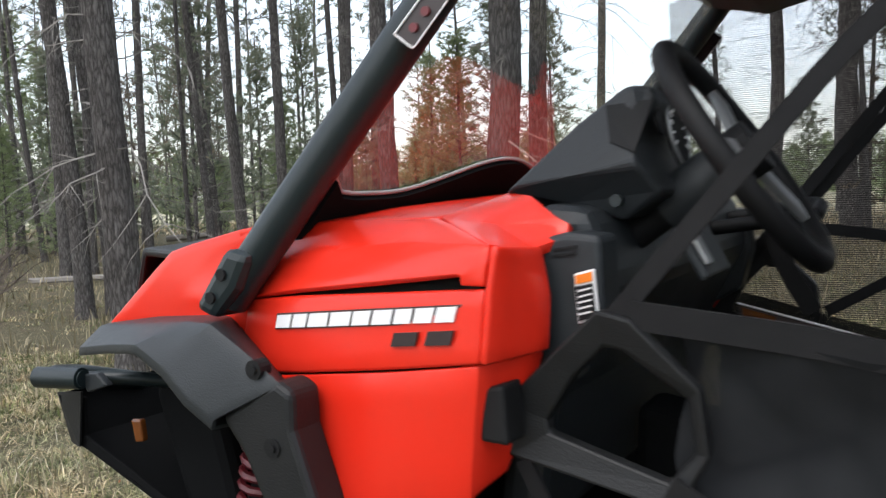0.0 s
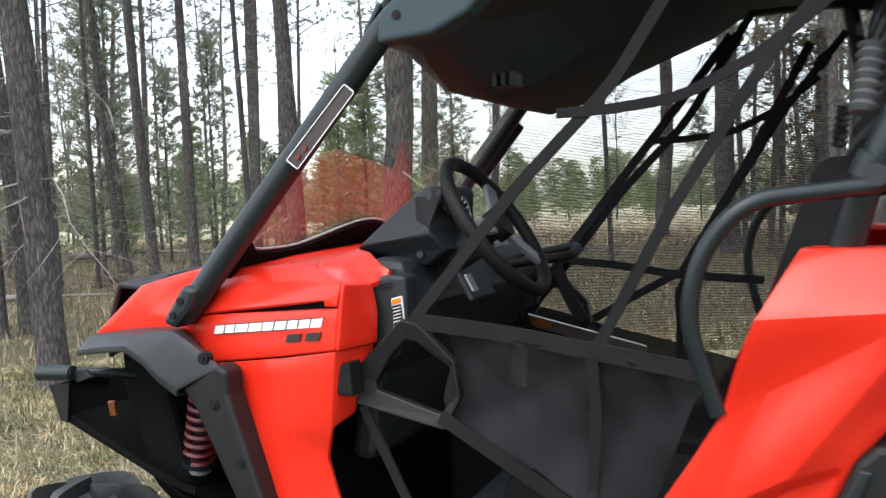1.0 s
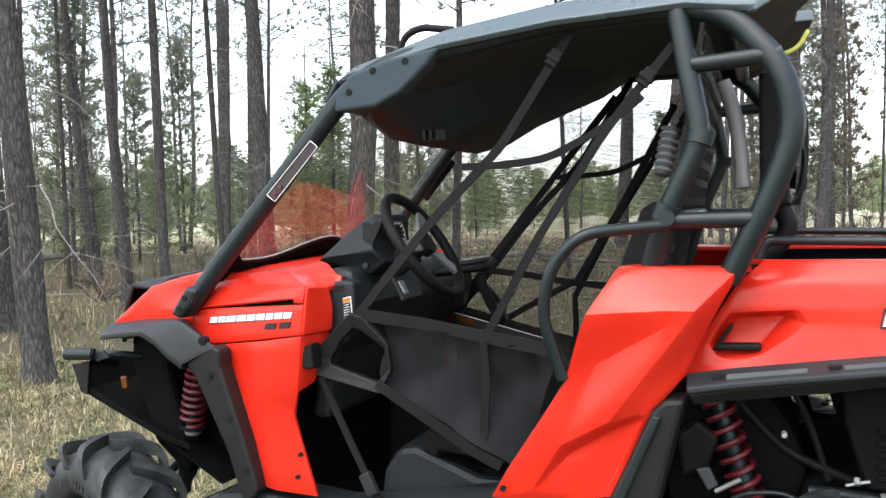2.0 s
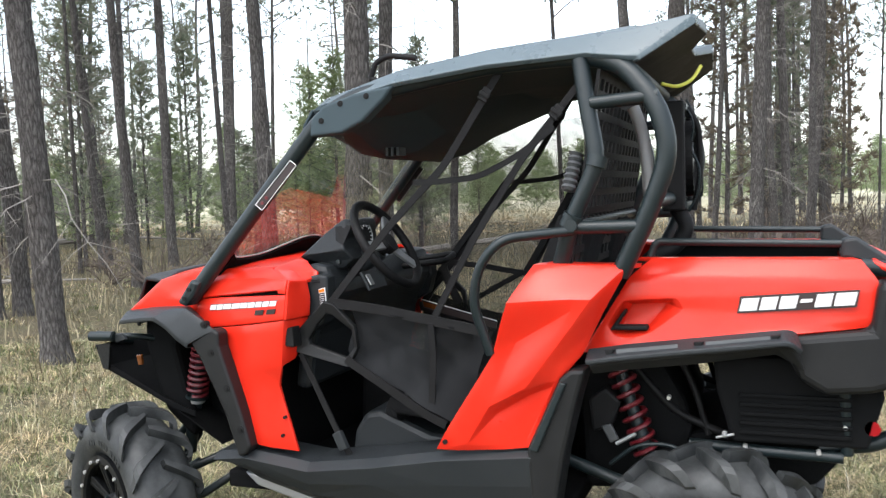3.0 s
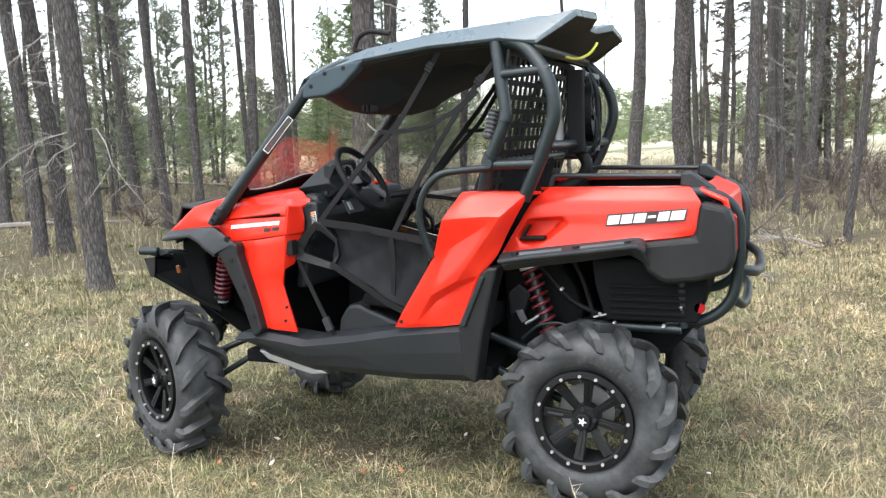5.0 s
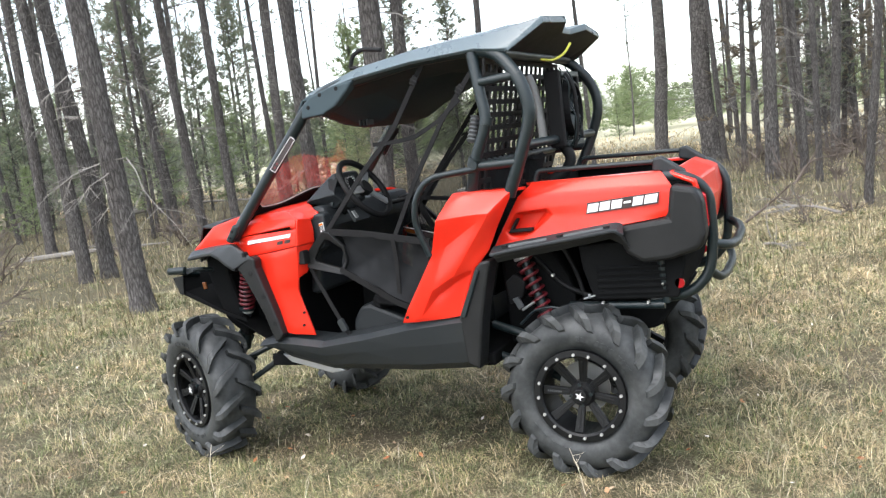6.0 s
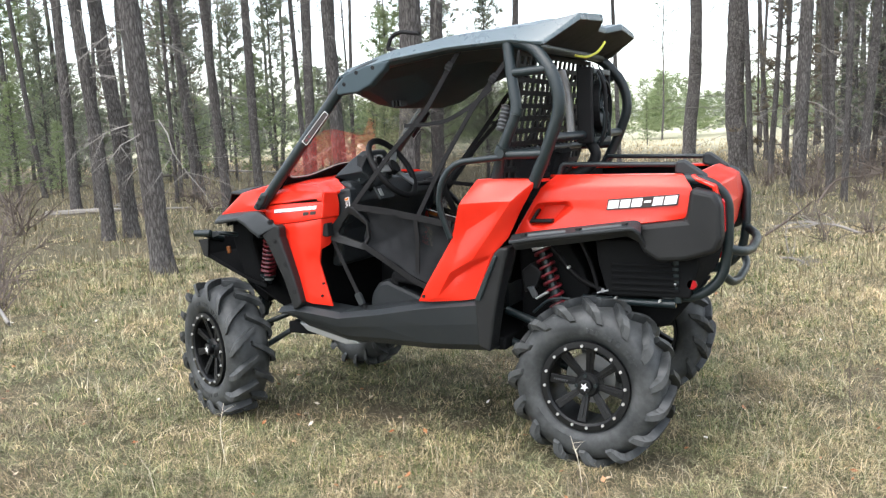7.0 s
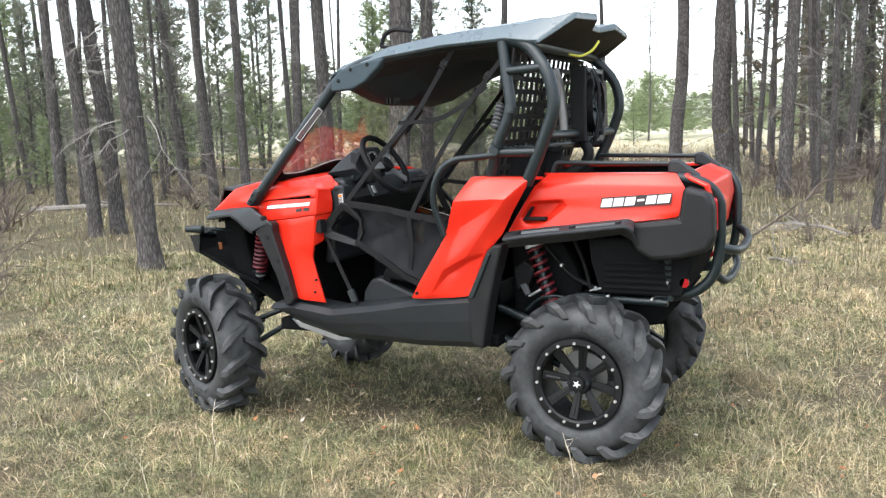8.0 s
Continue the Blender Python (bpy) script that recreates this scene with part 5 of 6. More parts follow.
ylo, yhi = 0.115, 2 * middle(0.6) - 0.115
SIDE_TO_SIDE = [ylo + (yhi - ylo) * i / 28 for i in range(29)]
pane = part("windscreen", loft([[on_screen(foot(y), y) for y in SIDE_TO_SIDE], [on_screen(1.0, y) for y in SIDE_TO_SIDE]]), GLASS, car, "clear windscreen that mirrors the red bonnet", smooth=True)
pane.visible_shadow = False
part("screen_seal", tube([on_screen(foot(y) + 0.004, y) for y in SIDE_TO_SIDE], 0.0032, 0.01), SILVERPIPE, car, "pale lower edge seal", smooth=True)
part("cowl_cover", loft([[on_screen(0.07, y) for y in SIDE_TO_SIDE], [on_screen(foot(y), y) for y in SIDE_TO_SIDE]]), INNER, car, "black cowl below the windscreen", solid=0.010)
pair("pillar_decal", loft([[(0.620, 0.058, 1.420), (0.748, 0.070, 1.556)], [(0.641, 0.060, 1.403), (0.766, 0.072, 1.540)]]), DARKDECAL, label="dark warning strip with a white border", solid=0.002)
pair("decal_border", tube([(0.619, 0.056, 1.421), (0.748, 0.068, 1.558), (0.768, 0.070, 1.541), (0.642, 0.058, 1.402), (0.619, 0.056, 1.421)], 0.0012, 0.004, 6), WHITE)
for k in (0.10, 0.22):
    pair("decal_sign", cylinder((0.631 + 0.126 * k, 0.055 + 0.012 * k, 1.412 + 0.136 * k), (0.631 + 0.126 * k, 0.059 + 0.012 * k, 1.412 + 0.136 * k), 0.0055, 12), SPRING)

# dash, wheel, seats
POD = [(0.669, 0.235, 1.239), (0.76, 0.215, 1.257), (0.849, 0.215, 1.265), (0.875, 0.245, 1.23), (0.82, 0.255, 1.196), (0.75, 0.255, 1.214), (0.759, 0.262, 1.32), (0.821, 0.268, 1.363), (0.850, 0.268, 1.361), (0.862, 0.272, 1.344), (0.843, 0.232, 1.30), (0.655, 0.27, 1.225)]
POD += [(x, 0.72 - y, z) for x, y, z in POD]
PODF = [(0, 1, 2, 10, 7, 6), (10, 9, 8, 7), (1, 5, 4, 3, 2), (0, 11, 5, 1)]
PODF = PODF + [tuple(i + 12 for i in reversed(q)) for q in PODF] + [(0, 6, 18, 12), (6, 7, 19, 18), (7, 8, 20, 19), (8, 9, 21, 20), (11, 0, 12, 23), (4, 5, 17, 16), (3, 4, 16, 15), (5, 11, 23, 17), (2, 3, 15, 14), (10, 2, 14, 22), (9, 10, 22, 21)]
pod = part("instrument_pod", (POD, PODF), GREY, car, "dark grey hooded instrument pod", bevel=0.008, segments=3)
part("pod_screw", cylinder((0.815, 0.236, 1.222), (0.815, 0.25, 1.222), 0.008, 10), STEEL, pod)
part("switch_panel", moved(box(-0.006, 0.006, -0.07, 0.07, -0.035, 0.035), pose(0.90, 0.33, 1.155, 0, -28, 0)), GREY, car, "grey switch panel below the pod", bevel=0.004)
part("switch", moved(joined(box(0.006, 0.012, -0.06, -0.03, -0.02, 0.02)), pose(0.90, 0.33, 1.155, 0, -28, 0)), SKID, car, bevel=0.002)
# flat black patch paints a recess's shade onto the solid pod
part("gauge_recess", ([(0.800, 0.256, 1.338), (0.858, 0.262, 1.342), (0.846, 0.219, 1.278), (0.812, 0.232, 1.292)], [(0, 1, 2, 3)]), BLACK, pod, "black patch for the shaded recess behind the hood's edge", solid=0.002)
gauge_at = pose(0.858, 0.36, 1.305, 0, -12, 0)
gauge = part("gauge", moved(joined(cylinder((0, 0, 0), (0.006, 0, 0), 0.044, 24), cylinder((0, -0.072, 0.012), (0.005, -0.072, 0.012), 0.018, 14)), gauge_at), BLACK, pod, "black round gauge with a bright rim")
part("gauge_rim", moved(sweep([(0.006, 0.045 * math.cos(a * 0.2618), 0.045 * math.sin(a * 0.2618)) for a in range(24)], ring(0.003, 6), True), gauge_at), SKID, gauge, "bright metal rim", smooth=True)
part("gauge_marks", moved(joined(*[cylinder((0.007, r * math.cos(a * 0.42 - 0.6), r * math.sin(a * 0.42 - 0.6)), (0.008, (r + 0.009) * math.cos(a * 0.42 - 0.6), (r + 0.009) * math.sin(a * 0.42 - 0.6)), 0.0016, 5) for a in range(11) for r in (0.028,)]), gauge_at), WHITE, gauge, "white dial marks")
part("dashboard", slab([(0.725, 1.222), (0.80, 1.215), (0.83, 1.12), (0.75, 0.98), (0.72, 0.80), (0.66, 0.80)], 0.18, 2 * middle(0.7) - 0.14), GREY, car, "black dashboard", bevel=0.02)
part("passenger_handle", tube([(0.80, 0.77, 1.16), (0.96, 0.785, 1.178), (0.985, 0.80, 1.18), (0.985, 0.90, 1.195), (0.96, 0.93, 1.198), (0.80, 0.94, 1.17)], 0.0125, 0.04), BLACK, car, smooth=True)
wheel_at = Vector((0.950, 0.338, 1.274))
AXLE = Vector((0.829, 0, 0.559))
steer = part("steering_wheel", moved(sweep([(0, 0.160 * math.cos(a * 0.1309), 0.160 * math.sin(a * 0.1309)) for a in range(48)], ring(0.015, 12), True), pose(*wheel_at, 0, -34, 0)), BLACK, car, "black steering wheel with grey spokes", smooth=True)
for a in (0, 140, 220):
    part("spoke", moved(slab([(-0.006, 0.0), (0.006, 0.0), (0.006, 0.155), (-0.006, 0.155)], -0.018, 0.018), pose(*wheel_at, 0, -34, 0) @ Matrix.Rotation(radians(a + 90), 4, "X")), SKID, steer, "grey metal spoke", bevel=0.003)
part("hub_pad", moved(cylinder((-0.01, 0, 0), (0.02, 0, 0), 0.036, 20), pose(*wheel_at, 0, -34, 0)), BLACK, steer)
part("steering_column", cylinder(wheel_at - AXLE * 0.30, wheel_at, 0.024, 14), BLACK, car, smooth=True)
part("column_boot", moved(lathe([(0.0, 0.03), (0.031, 0.032), (0.035, 0.038), (0.036, 0.07), (0.034, 0.085), (0.034, 0.12), (0.0, 0.122)], 24), Matrix.Translation(wheel_at) @ (-AXLE).to_track_quat("Y", "Z").to_matrix().to_4x4()), GREY, steer, "dark grey column boot", smooth=True)


def seat(y0, y1):
    s = part("seat", loft([[(x, y0 + (y1 - y0) * j / 4, z + (0.03 if j in (0, 4) else 0)) for j in range(5)] for x, z in ((0.98, 0.70), (1.00, 0.76), (1.20, 0.75), (1.38, 0.73), (1.42, 0.66))]), CLOTH, car, "black fabric bucket seat", solid=0.06, bevel=0.02)
    part("backrest", loft([[(x + (0.04 if j in (1, 2, 3) else 0), y0 + (y1 - y0) * (0.12 * t if j == 0 else 1 - 0.12 * t if j == 4 else j / 4), z) for j in range(5)] for x, z, t in ((1.36, 0.70, 0), (1.40, 0.85, 0), (1.46, 1.05, 0.2), (1.53, 1.25, 0.6), (1.57, 1.36, 1.2), (1.60, 1.38, 1.6))]), CLOTH, s, "black fabric backrest", solid=0.09, bevel=0.03)
    part("seat_base", slab([(0.84, 0.52), (0.86, 0.66), (0.905, 0.725), (0.96, 0.735), (1.14, 0.665), (1.40, 0.66), (1.40, 0.52)], y0 + 0.02, y1 - 0.02), GREY, s, "grey moulded seat base", bevel=0.02)


seat(0.20, 0.53)
seat(0.68, 1.02)
part("centre_console", slab([(0.72, 0.52), (0.74, 0.9), (0.95, 0.86), (1.1, 0.78), (1.4, 0.74), (1.4, 0.52)], 0.54, 0.67), INNER, car, bevel=0.02)


def strap(pts, width=0.034, thick=0.003, up=(0, 1, 0)):
    w = width / 2
    return sweep(fillet(pts, 0.04, 3), [(-w, -thick), (w, -thick), (w, thick), (-w, thick)], up=up)


# nets and webbing on both door openings
pair("roof_strap", strap([(0.86, 0.085, 1.10), (1.07, 0.105, 1.345), (1.25, 0.12, 1.52), (1.43, 0.135, 1.79)], 0.022), WEB, label="long black webbing strap with a buckle")
pair("strap_buckle", moved(joined(box(-0.022, 0.022, -0.006, 0.006, -0.015, 0.015), box(-0.007, 0.007, -0.010, 0.010, -0.018, 0.018), box(-0.02, -0.014, -0.009, 0.009, -0.017, 0.017)), pose(1.387, 0.126, 1.726, 0, -57, 0)), BLACK, bevel=0.003)
pair("rear_strap", strap([(1.21, 0.085, 1.05), (1.35, 0.09, 1.30), (1.51, 0.095, 1.54), (1.67, 0.105, 1.73)], 0.02), WEB, label="black webbing strap")
pair("strap_buckle", moved(joined(box(-0.022, 0.022, -0.006, 0.006, -0.015, 0.015), box(-0.007, 0.007, -0.010, 0.010, -0.018, 0.018), box(-0.02, -0.014, -0.009, 0.009, -0.017, 0.017)), pose(1.61, 0.099, 1.66, 0, -50, 0)), BLACK, bevel=0.003)
pair("loose_strap", strap([(1.15, 0.115, 1.475), (1.25, 0.11, 1.475), (1.37, 0.10, 1.485), (1.50, 0.095, 1.545), (1.60, 0.10, 1.62)], 0.018), WEB)
frame_out = [(0.735, 1.004), (0.79, 1.058), (0.845, 1.110), (0.88, 1.102), (0.952, 1.032), (0.960, 0.965), (0.925, 0.903), (0.738, 0.944)]
frame_in = [(0.783, 0.986), (0.815, 1.036), (0.85, 1.070), (0.87, 1.066), (0.938, 1.020), (0.945, 0.965), (0.916, 0.932), (0.785, 0.972)]
rim_rows = [[(x, y, z) for x, z in loop] for loop, y in ((frame_in, 0.094), (frame_in, 0.078), (frame_out, 0.070), (frame_out, 0.094), (frame_in, 0.094))]
pair("net_frame", loft([[r[i % 8] for r in rim_rows] for i in range(9)]), DARK, label="stiff black moulded frame of the door net", bevel=0.004)
part("belt_line_strap", strap([(0.88, 0.08, 1.105), (1.05, 0.085, 1.085), (1.21, 0.08, 1.058), (1.40, 0.06, 1.03)], 0.03, 0.004), WEB, car)
pair("lower_strap", strap([(0.92, 0.07, 0.93), (1.05, 0.075, 0.85), (1.18, 0.09, 0.765), (1.24, 0.10, 0.735)], 0.026, 0.004), WEB)
pair("drop_strap", strap([(0.755, 0.075, 0.94), (0.83, 0.08, 0.78), (0.885, 0.085, 0.665), (0.91, 0.09, 0.62)], 0.018, 0.004), WEB)
pair("drop_clip", moved(box(-0.03, 0.03, -0.01, 0.01, -0.016, 0.016), pose(0.885, 0.08, 0.665, 0, 65, 0)), GREY, bevel=0.003)
pair("centre_strap", strap([(1.21, 0.075, 1.05), (1.215, 0.08, 0.95), (1.20, 0.09, 0.80)], 0.02, 0.003), WEB)
part("sill_label", slab([(0.83, 1.014), (1.156, 0.934), (1.150, 0.905), (0.838, 0.982)], 0.915, 0.92), DARKDECAL, car, "dark label strip with a white edge on the far sill")
part("label_edge", tube([(0.83, 0.913, 1.016), (1.156, 0.913, 0.936)], 0.002, 0.01, 6), WHITE, car)
part("label_patch", slab([(0.838, 1.008), (0.90, 0.992), (0.896, 0.974), (0.842, 0.988)], 0.911, 0.914), AMBER, car, "orange patch of the label")
NETROWS = []
for i in range(9):
    t = i / 8
    top, low = Vector((0.93 + 0.47 * t, 0.085, 1.095 - 0.07 * t)), Vector((0.92 + 0.36 * t, 0.09, 0.925 - 0.19 * t))
    NETROWS.append([tuple(top.lerp(low, s / 5) + Vector((0, 0.02 * math.sin(i * 1.9 + s * 1.3) + 0.01 * math.sin(i * 4.1 - s * 2.2) + 0.03 * math.sin(3.14 * s / 5), 0))) for s in range(6)])
part("door_net", loft(NETROWS), DENSE, car, "sagging black mesh net across the lower door opening", smooth=True)
# the far opening: a lower net, the fine window net and its straps
LOWNET = [[(0.75 + 0.108 * i, 1.12 + 0.012 * math.sin(i * 1.9 + k), 1.024 - 0.026 * i - (0.30 - 0.012 * i) * k / 4) for k in range(5)] for i in range(9)]
part("door_net", loft(LOWNET), DENSE, car, "black mesh net across the lower part of the far door", smooth=True)
FARNET = [[(0.66 + (1.62 - 0.66) * j / 8, 1.11 + 0.01 * math.sin(j), 0.90 + (1.62 + 0.12 * j / 8 - 0.90) * i / 5) for j in range(9)] for i in range(6)]
part("window_net", loft(FARNET), NET, car, "fine black mesh net in the far door opening", smooth=True)
for pts, wide in ((((0.80, 1.10, 1.06), (1.042, 1.10, 1.346), (1.38, 1.10, 1.74)), 0.024), (((1.222, 1.10, 1.10), (1.40, 1.10, 1.38), (1.58, 1.10, 1.70)), 0.024), (((0.86, 1.098, 1.153), (1.04, 1.098, 1.135), (1.222, 1.098, 1.105), (1.45, 1.098, 1.09)), 0.022),
                  (((1.222, 1.096, 1.112), (1.10, 1.096, 1.05), (0.97, 1.096, 0.98)), 0.022), (((0.875, 1.06, 1.13), (0.905, 1.05, 1.06), (0.953, 1.04, 0.985)), 0.036)):
    part("net_strap", strap(pts, wide), WEB, car)


def screen(cols=15, rows=10, y0=0.09, bar=0.021):
    """The pierced panel behind the seats: one sheet with a grid of slots."""
    y1 = 2 * middle(1.7) - y0
    step = (y1 - y0 - bar) / cols
    ys = [y0 + step * i + k for i in range(cols + 1) for k in (0, bar)]
    ts = [t for j in range(rows + 1) for t in (j / (rows + 0.4), (j + 0.4) / (rows + 0.4))]
    verts = [(1.64 + 0.10 * t, y, 1.20 + 0.57 * t) for t in ts for y in ys]
    n = len(ys)
    return verts, [(j * n + i, j * n + i + 1, (j + 1) * n + i + 1, (j + 1) * n + i) for j in range(len(ts) - 1) for i in range(n - 1) if not (i % 2 and j % 2)]


part("rear_screen", screen(), BLACK, car, "black plastic panel pierced with rows of slots", solid=0.009)
boot_way = Matrix.Translation((1.642, 0.082, 1.432)) @ Vector((0.018, 0.03, 0.104)).to_track_quat("Y", "Z").to_matrix().to_4x4()
pair("bellows", moved(lathe([(0.0, 0.0)] + [(0.0235 if i % 2 else 0.017, 0.0085 * i + 0.004) for i in range(14)] + [(0.0, 0.122)], 18), boot_way), TRIM, label="grey corrugated rubber boot")

# radiator pack behind the cab
rad = part("radiator", box(1.86, 1.90, 0.56, 0.86, 1.36, 1.70), BLACK, car, "black relocated radiator with a fan", bevel=0.004)
for i in range(9):
    part("fin", box(1.902, 1.908, 0.575 + 0.032 * i, 0.580 + 0.032 * i, 1.365, 1.695), STEEL, rad)
for y in (0.535, 0.86):
    part("radiator_tank", box(1.85, 1.925, y, y + 0.03, 1.36, 1.71), BLACK, rad, bevel=0.008)
for z in (1.375, 1.69):
    part("radiator_bracket", box(1.90, 1.93, 0.56, 0.86, z - 0.012, z + 0.012), STEEL, rad, bevel=0.003)
part("fan_shroud", moved(lathe([(0.125, 0.0), (0.125, 0.04), (0.115, 0.04), (0.115, 0.0)], 32), pose(1.905, 0.71, 1.53, 0, 0, -90)), BLACK, rad)
hub = pose(1.905, 0.71, 1.53, 0, 0, -90)
part("fan", moved(cylinder((0, 0.01, 0), (0, 0.035, 0), 0.035, 18), hub), STEEL, rad)
for i in range(7):
    part("fan_blade", moved(box(0.035, 0.11, 0.018, 0.024, -0.022, 0.022), hub @ pose(0, 0, 0, 0, 51.4 * i, 0) @ pose(0, 0, 0, 25, 0, 0)), STEEL, rad)
part("coolant_hose", tube([(1.755, 0.60, 1.70), (1.785, 0.595, 1.62), (1.80, 0.585, 1.52), (1.807, 0.577, 1.41)], 0.021, 0.05), SILVERPIPE, car, "pale grey coolant hose", smooth=True)
part("coolant_hose", tube([(1.89, 0.60, 1.37), (1.93, 0.60, 1.31), (1.89, 0.60, 1.24), (1.80, 0.58, 1.21), (1.74, 0.56, 1.10)], 0.026, 0.06), BLACK, car, smooth=True)
part("coolant_hose", tube([(1.93, 0.62, 1.69), (1.965, 0.62, 1.63), (1.97, 0.62, 1.48), (1.945, 0.62, 1.36)], 0.010, 0.06), BLACK, car, smooth=True)
for y, q in ((0.60, 0.0), (0.66, 0.012)):
    part("wire", tube([(1.91 + q, y, 1.72), (1.955 + q, y, 1.64), (1.935 - q, y, 1.56), (1.97, y, 1.50), (1.96 + q, y, 1.40), (1.92, y, 1.35)], 0.004, 0.05, 6), STEEL, car, "thin wire behind the radiator", smooth=True)
part("yellow_cable", tube([(1.86, 0.49, 1.760), (1.905, 0.52, 1.748), (1.95, 0.57, 1.772), (1.975, 0.60, 1.818)], 0.006, 0.05), YELLOW, car, "loop of yellow cable", smooth=True)


def shock(top, bottom, name="shock_absorber", end=0.66):
    a, b = Vector(top), Vector(bottom)
    d = b - a
    s = part(name, joined(cylinder(a, a.lerp(b, 0.5), 0.020, 14), cylinder(a.lerp(b, 0.45), b, 0.024, 14)), STEEL, car, "shock absorber with a red coil spring", smooth=True)
    turn = d.normalized().to_track_quat("Z", "Y").to_matrix()
    path = [a + d * (0.06 + end * i / 112) + turn @ Vector((0.036 * math.cos(i * 0.5), 0.036 * math.sin(i * 0.5), 0)) for i in range(113)]
    part("coil_spring", sweep(path, ring(0.0075, 6)), SPRING, s, "dark red coil spring", smooth=True)
    part("spring_seat", cylinder(a + d * 0.03, a + d * 0.07, 0.044, 18), CHROME, s)
    part("spring_seat", cylinder(a + d * (end + 0.06), a + d * (end + 0.085), 0.044, 18), STEEL, s)
    part("spring_collar", cylinder(a + d * (end + 0.085), a + d * (end + 0.12), 0.034, 18), CHROME, s, "bright spring collar", smooth=True)


for top, bottom in (((0.205, 0.31, 0.95), (0.07, 0.37, 0.49)), ((1.73, 0.30, 0.93), (1.875, 0.27, 0.48))):
    end = 0.44 if top[0] < 1 else 0.66
    shock(top, bottom, end=end)
    f = [(x, 2 * middle(x) - y, z) for x, y, z in (top, bottom)]
    shock(*f, end=end)
for a, b in (((0.36, 0.40, 0.55), (0.06, 0.20, 0.42)), ((0.40, 0.40, 0.50), (0.10, 0.20, 0.30)), ((0.08, 0.42, 0.62), (0.02, 0.2, 0.48)), ((0.08, 0.42, 0.55), (0.02, 0.2, 0.30))):
    pair("control_arm", cylinder(a, b, 0.015, 10), STEEL, smooth=True)
for a, b in (((1.56, 0.22, 0.50), (1.96, 0.20, 0.36)), ((1.58, 0.24, 0.62), (1.90, 0.22, 0.52)), ((2.02, 0.40, 0.60), (2.02, 0.18, 0.46)), ((2.04, 0.40, 0.48), (2.04, 0.18, 0.30))):
    pair("trailing_arm", cylinder(a, b, 0.019, 10), STEEL, smooth=True)
pair("half_shaft", cylinder((2.0, 0.45, 0.42), (2.0, 0.12, 0.36), 0.022, 12), STEEL, smooth=True)
pair("half_shaft", cylinder((0.05, 0.45, 0.42), (0.0, 0.14, 0.36), 0.020, 12), STEEL, smooth=True)
pair("brake_disc", cylinder((2.0, 0.155, 0.36), (2.0, 0.165, 0.36), 0.11, 28), SKID)


# brackets, links and bolts seen in the rear arch
pair("link_bracket", slab([(1.698, 0.737), (1.728, 0.745), (1.748, 0.702), (1.725, 0.688)], 0.2, 0.215), TRIM, label="grey steel link bracket", bevel=0.003)
pair("link_rod", cylinder((1.742, 0.2, 0.688), (1.80, 0.2, 0.722), 0.006, 8), SKID, label="thin bright link rod", smooth=True)
pair("hose_clamp", joined(cylinder((2.026, 0.195, 0.729), (2.076, 0.195, 0.742), 0.004, 8), cylinder((2.05, 0.192, 0.733), (2.05, 0.202, 0.745), 0.007, 8)), SKID, label="bright hose clamp")
for x, z in ((2.105, 0.708), (2.296, 0.706), (2.362, 0.779), (1.897, 0.835)):
    pair("frame_bolt", cylinder((x, 0.19, z), (x, 0.215, z), 0.0065, 6), CHROME)
for x, y, z in ((1.277, -0.004, 0.712), (1.635, 0.004, 0.905), (1.56, 0.004, 0.73)):
    pair("panel_screw", cylinder((x, y, z), (x, y + 0.02, z), 0.007, 12), BLACK)

# wheels
def lug(side, angle, radius, half):
    """A long curved tread bar from the crown over the shoulder, fading on the sidewall."""
    verts, faces = [], []
    steps = 8
    for i in range(steps + 1):
        t = i / steps
        w = -0.012 + (half + 0.012) * math.sin(min(1, t / 0.8) * math.pi / 2)
        drop = max(0, (t - 0.5) / 0.5)
        r = radius - 0.008 * (w / half) ** 2 - 0.066 * drop ** 1.7
        base = r - 0.034 + 0.018 * drop
        a = angle - 0.36 * t ** 0.9
        wide = (0.012 + 0.022 * t * (1.3 - t)) / radius
        w2 = w + 0.006 * drop
        for q, rr in ((-wide * 1.12, base), (-wide * 0.9, r), (wide * 0.72, r), (wide * 1.12, base)):
            verts.append((rr * math.cos(a + q), side * (w2 if rr == r else w - 0.01 * drop), rr * math.sin(a + q)))
    for i in range(steps):
        for j in range(3):
            k = i * 4 + j
            faces.append((k, k + 1, k + 5, k + 4))
    faces += [(0, 3, 2, 1), (steps * 4, steps * 4 + 1, steps * 4 + 2, steps * 4 + 3)]
    return verts, faces


def tyre_shape(radius, half, rim):
    prof = [(rim, -half + 0.035), (rim + 0.010, -half + 0.018), (rim + 0.04, -half + 0.002), (rim + 0.075, -half), (radius - 0.070, -half + 0.008), (radius - 0.044, -half + 0.028), (radius - 0.033, -half * 0.4), (radius - 0.031, 0)]
    prof = prof + [(r, -y) for r, y in reversed(prof[:-1])]
    return lathe(prof, 64)


LUGS = {}


def tread(tyre, radius, half, n=15):
    """The lugs, each a piece of its own, turned about the axle."""
    for i in range(2 * n):
        side = 1 if i % 2 else -1
        if side not in LUGS:
            ob = part("lug", lug(side, 0, radius, half), RUBBER, None)
            LUGS[side] = ob.data
        else:
            ob = new("lug", LUGS[side])
        ob.parent = tyre
        ob.rotation_euler = (0, -math.pi * i / n, 0)



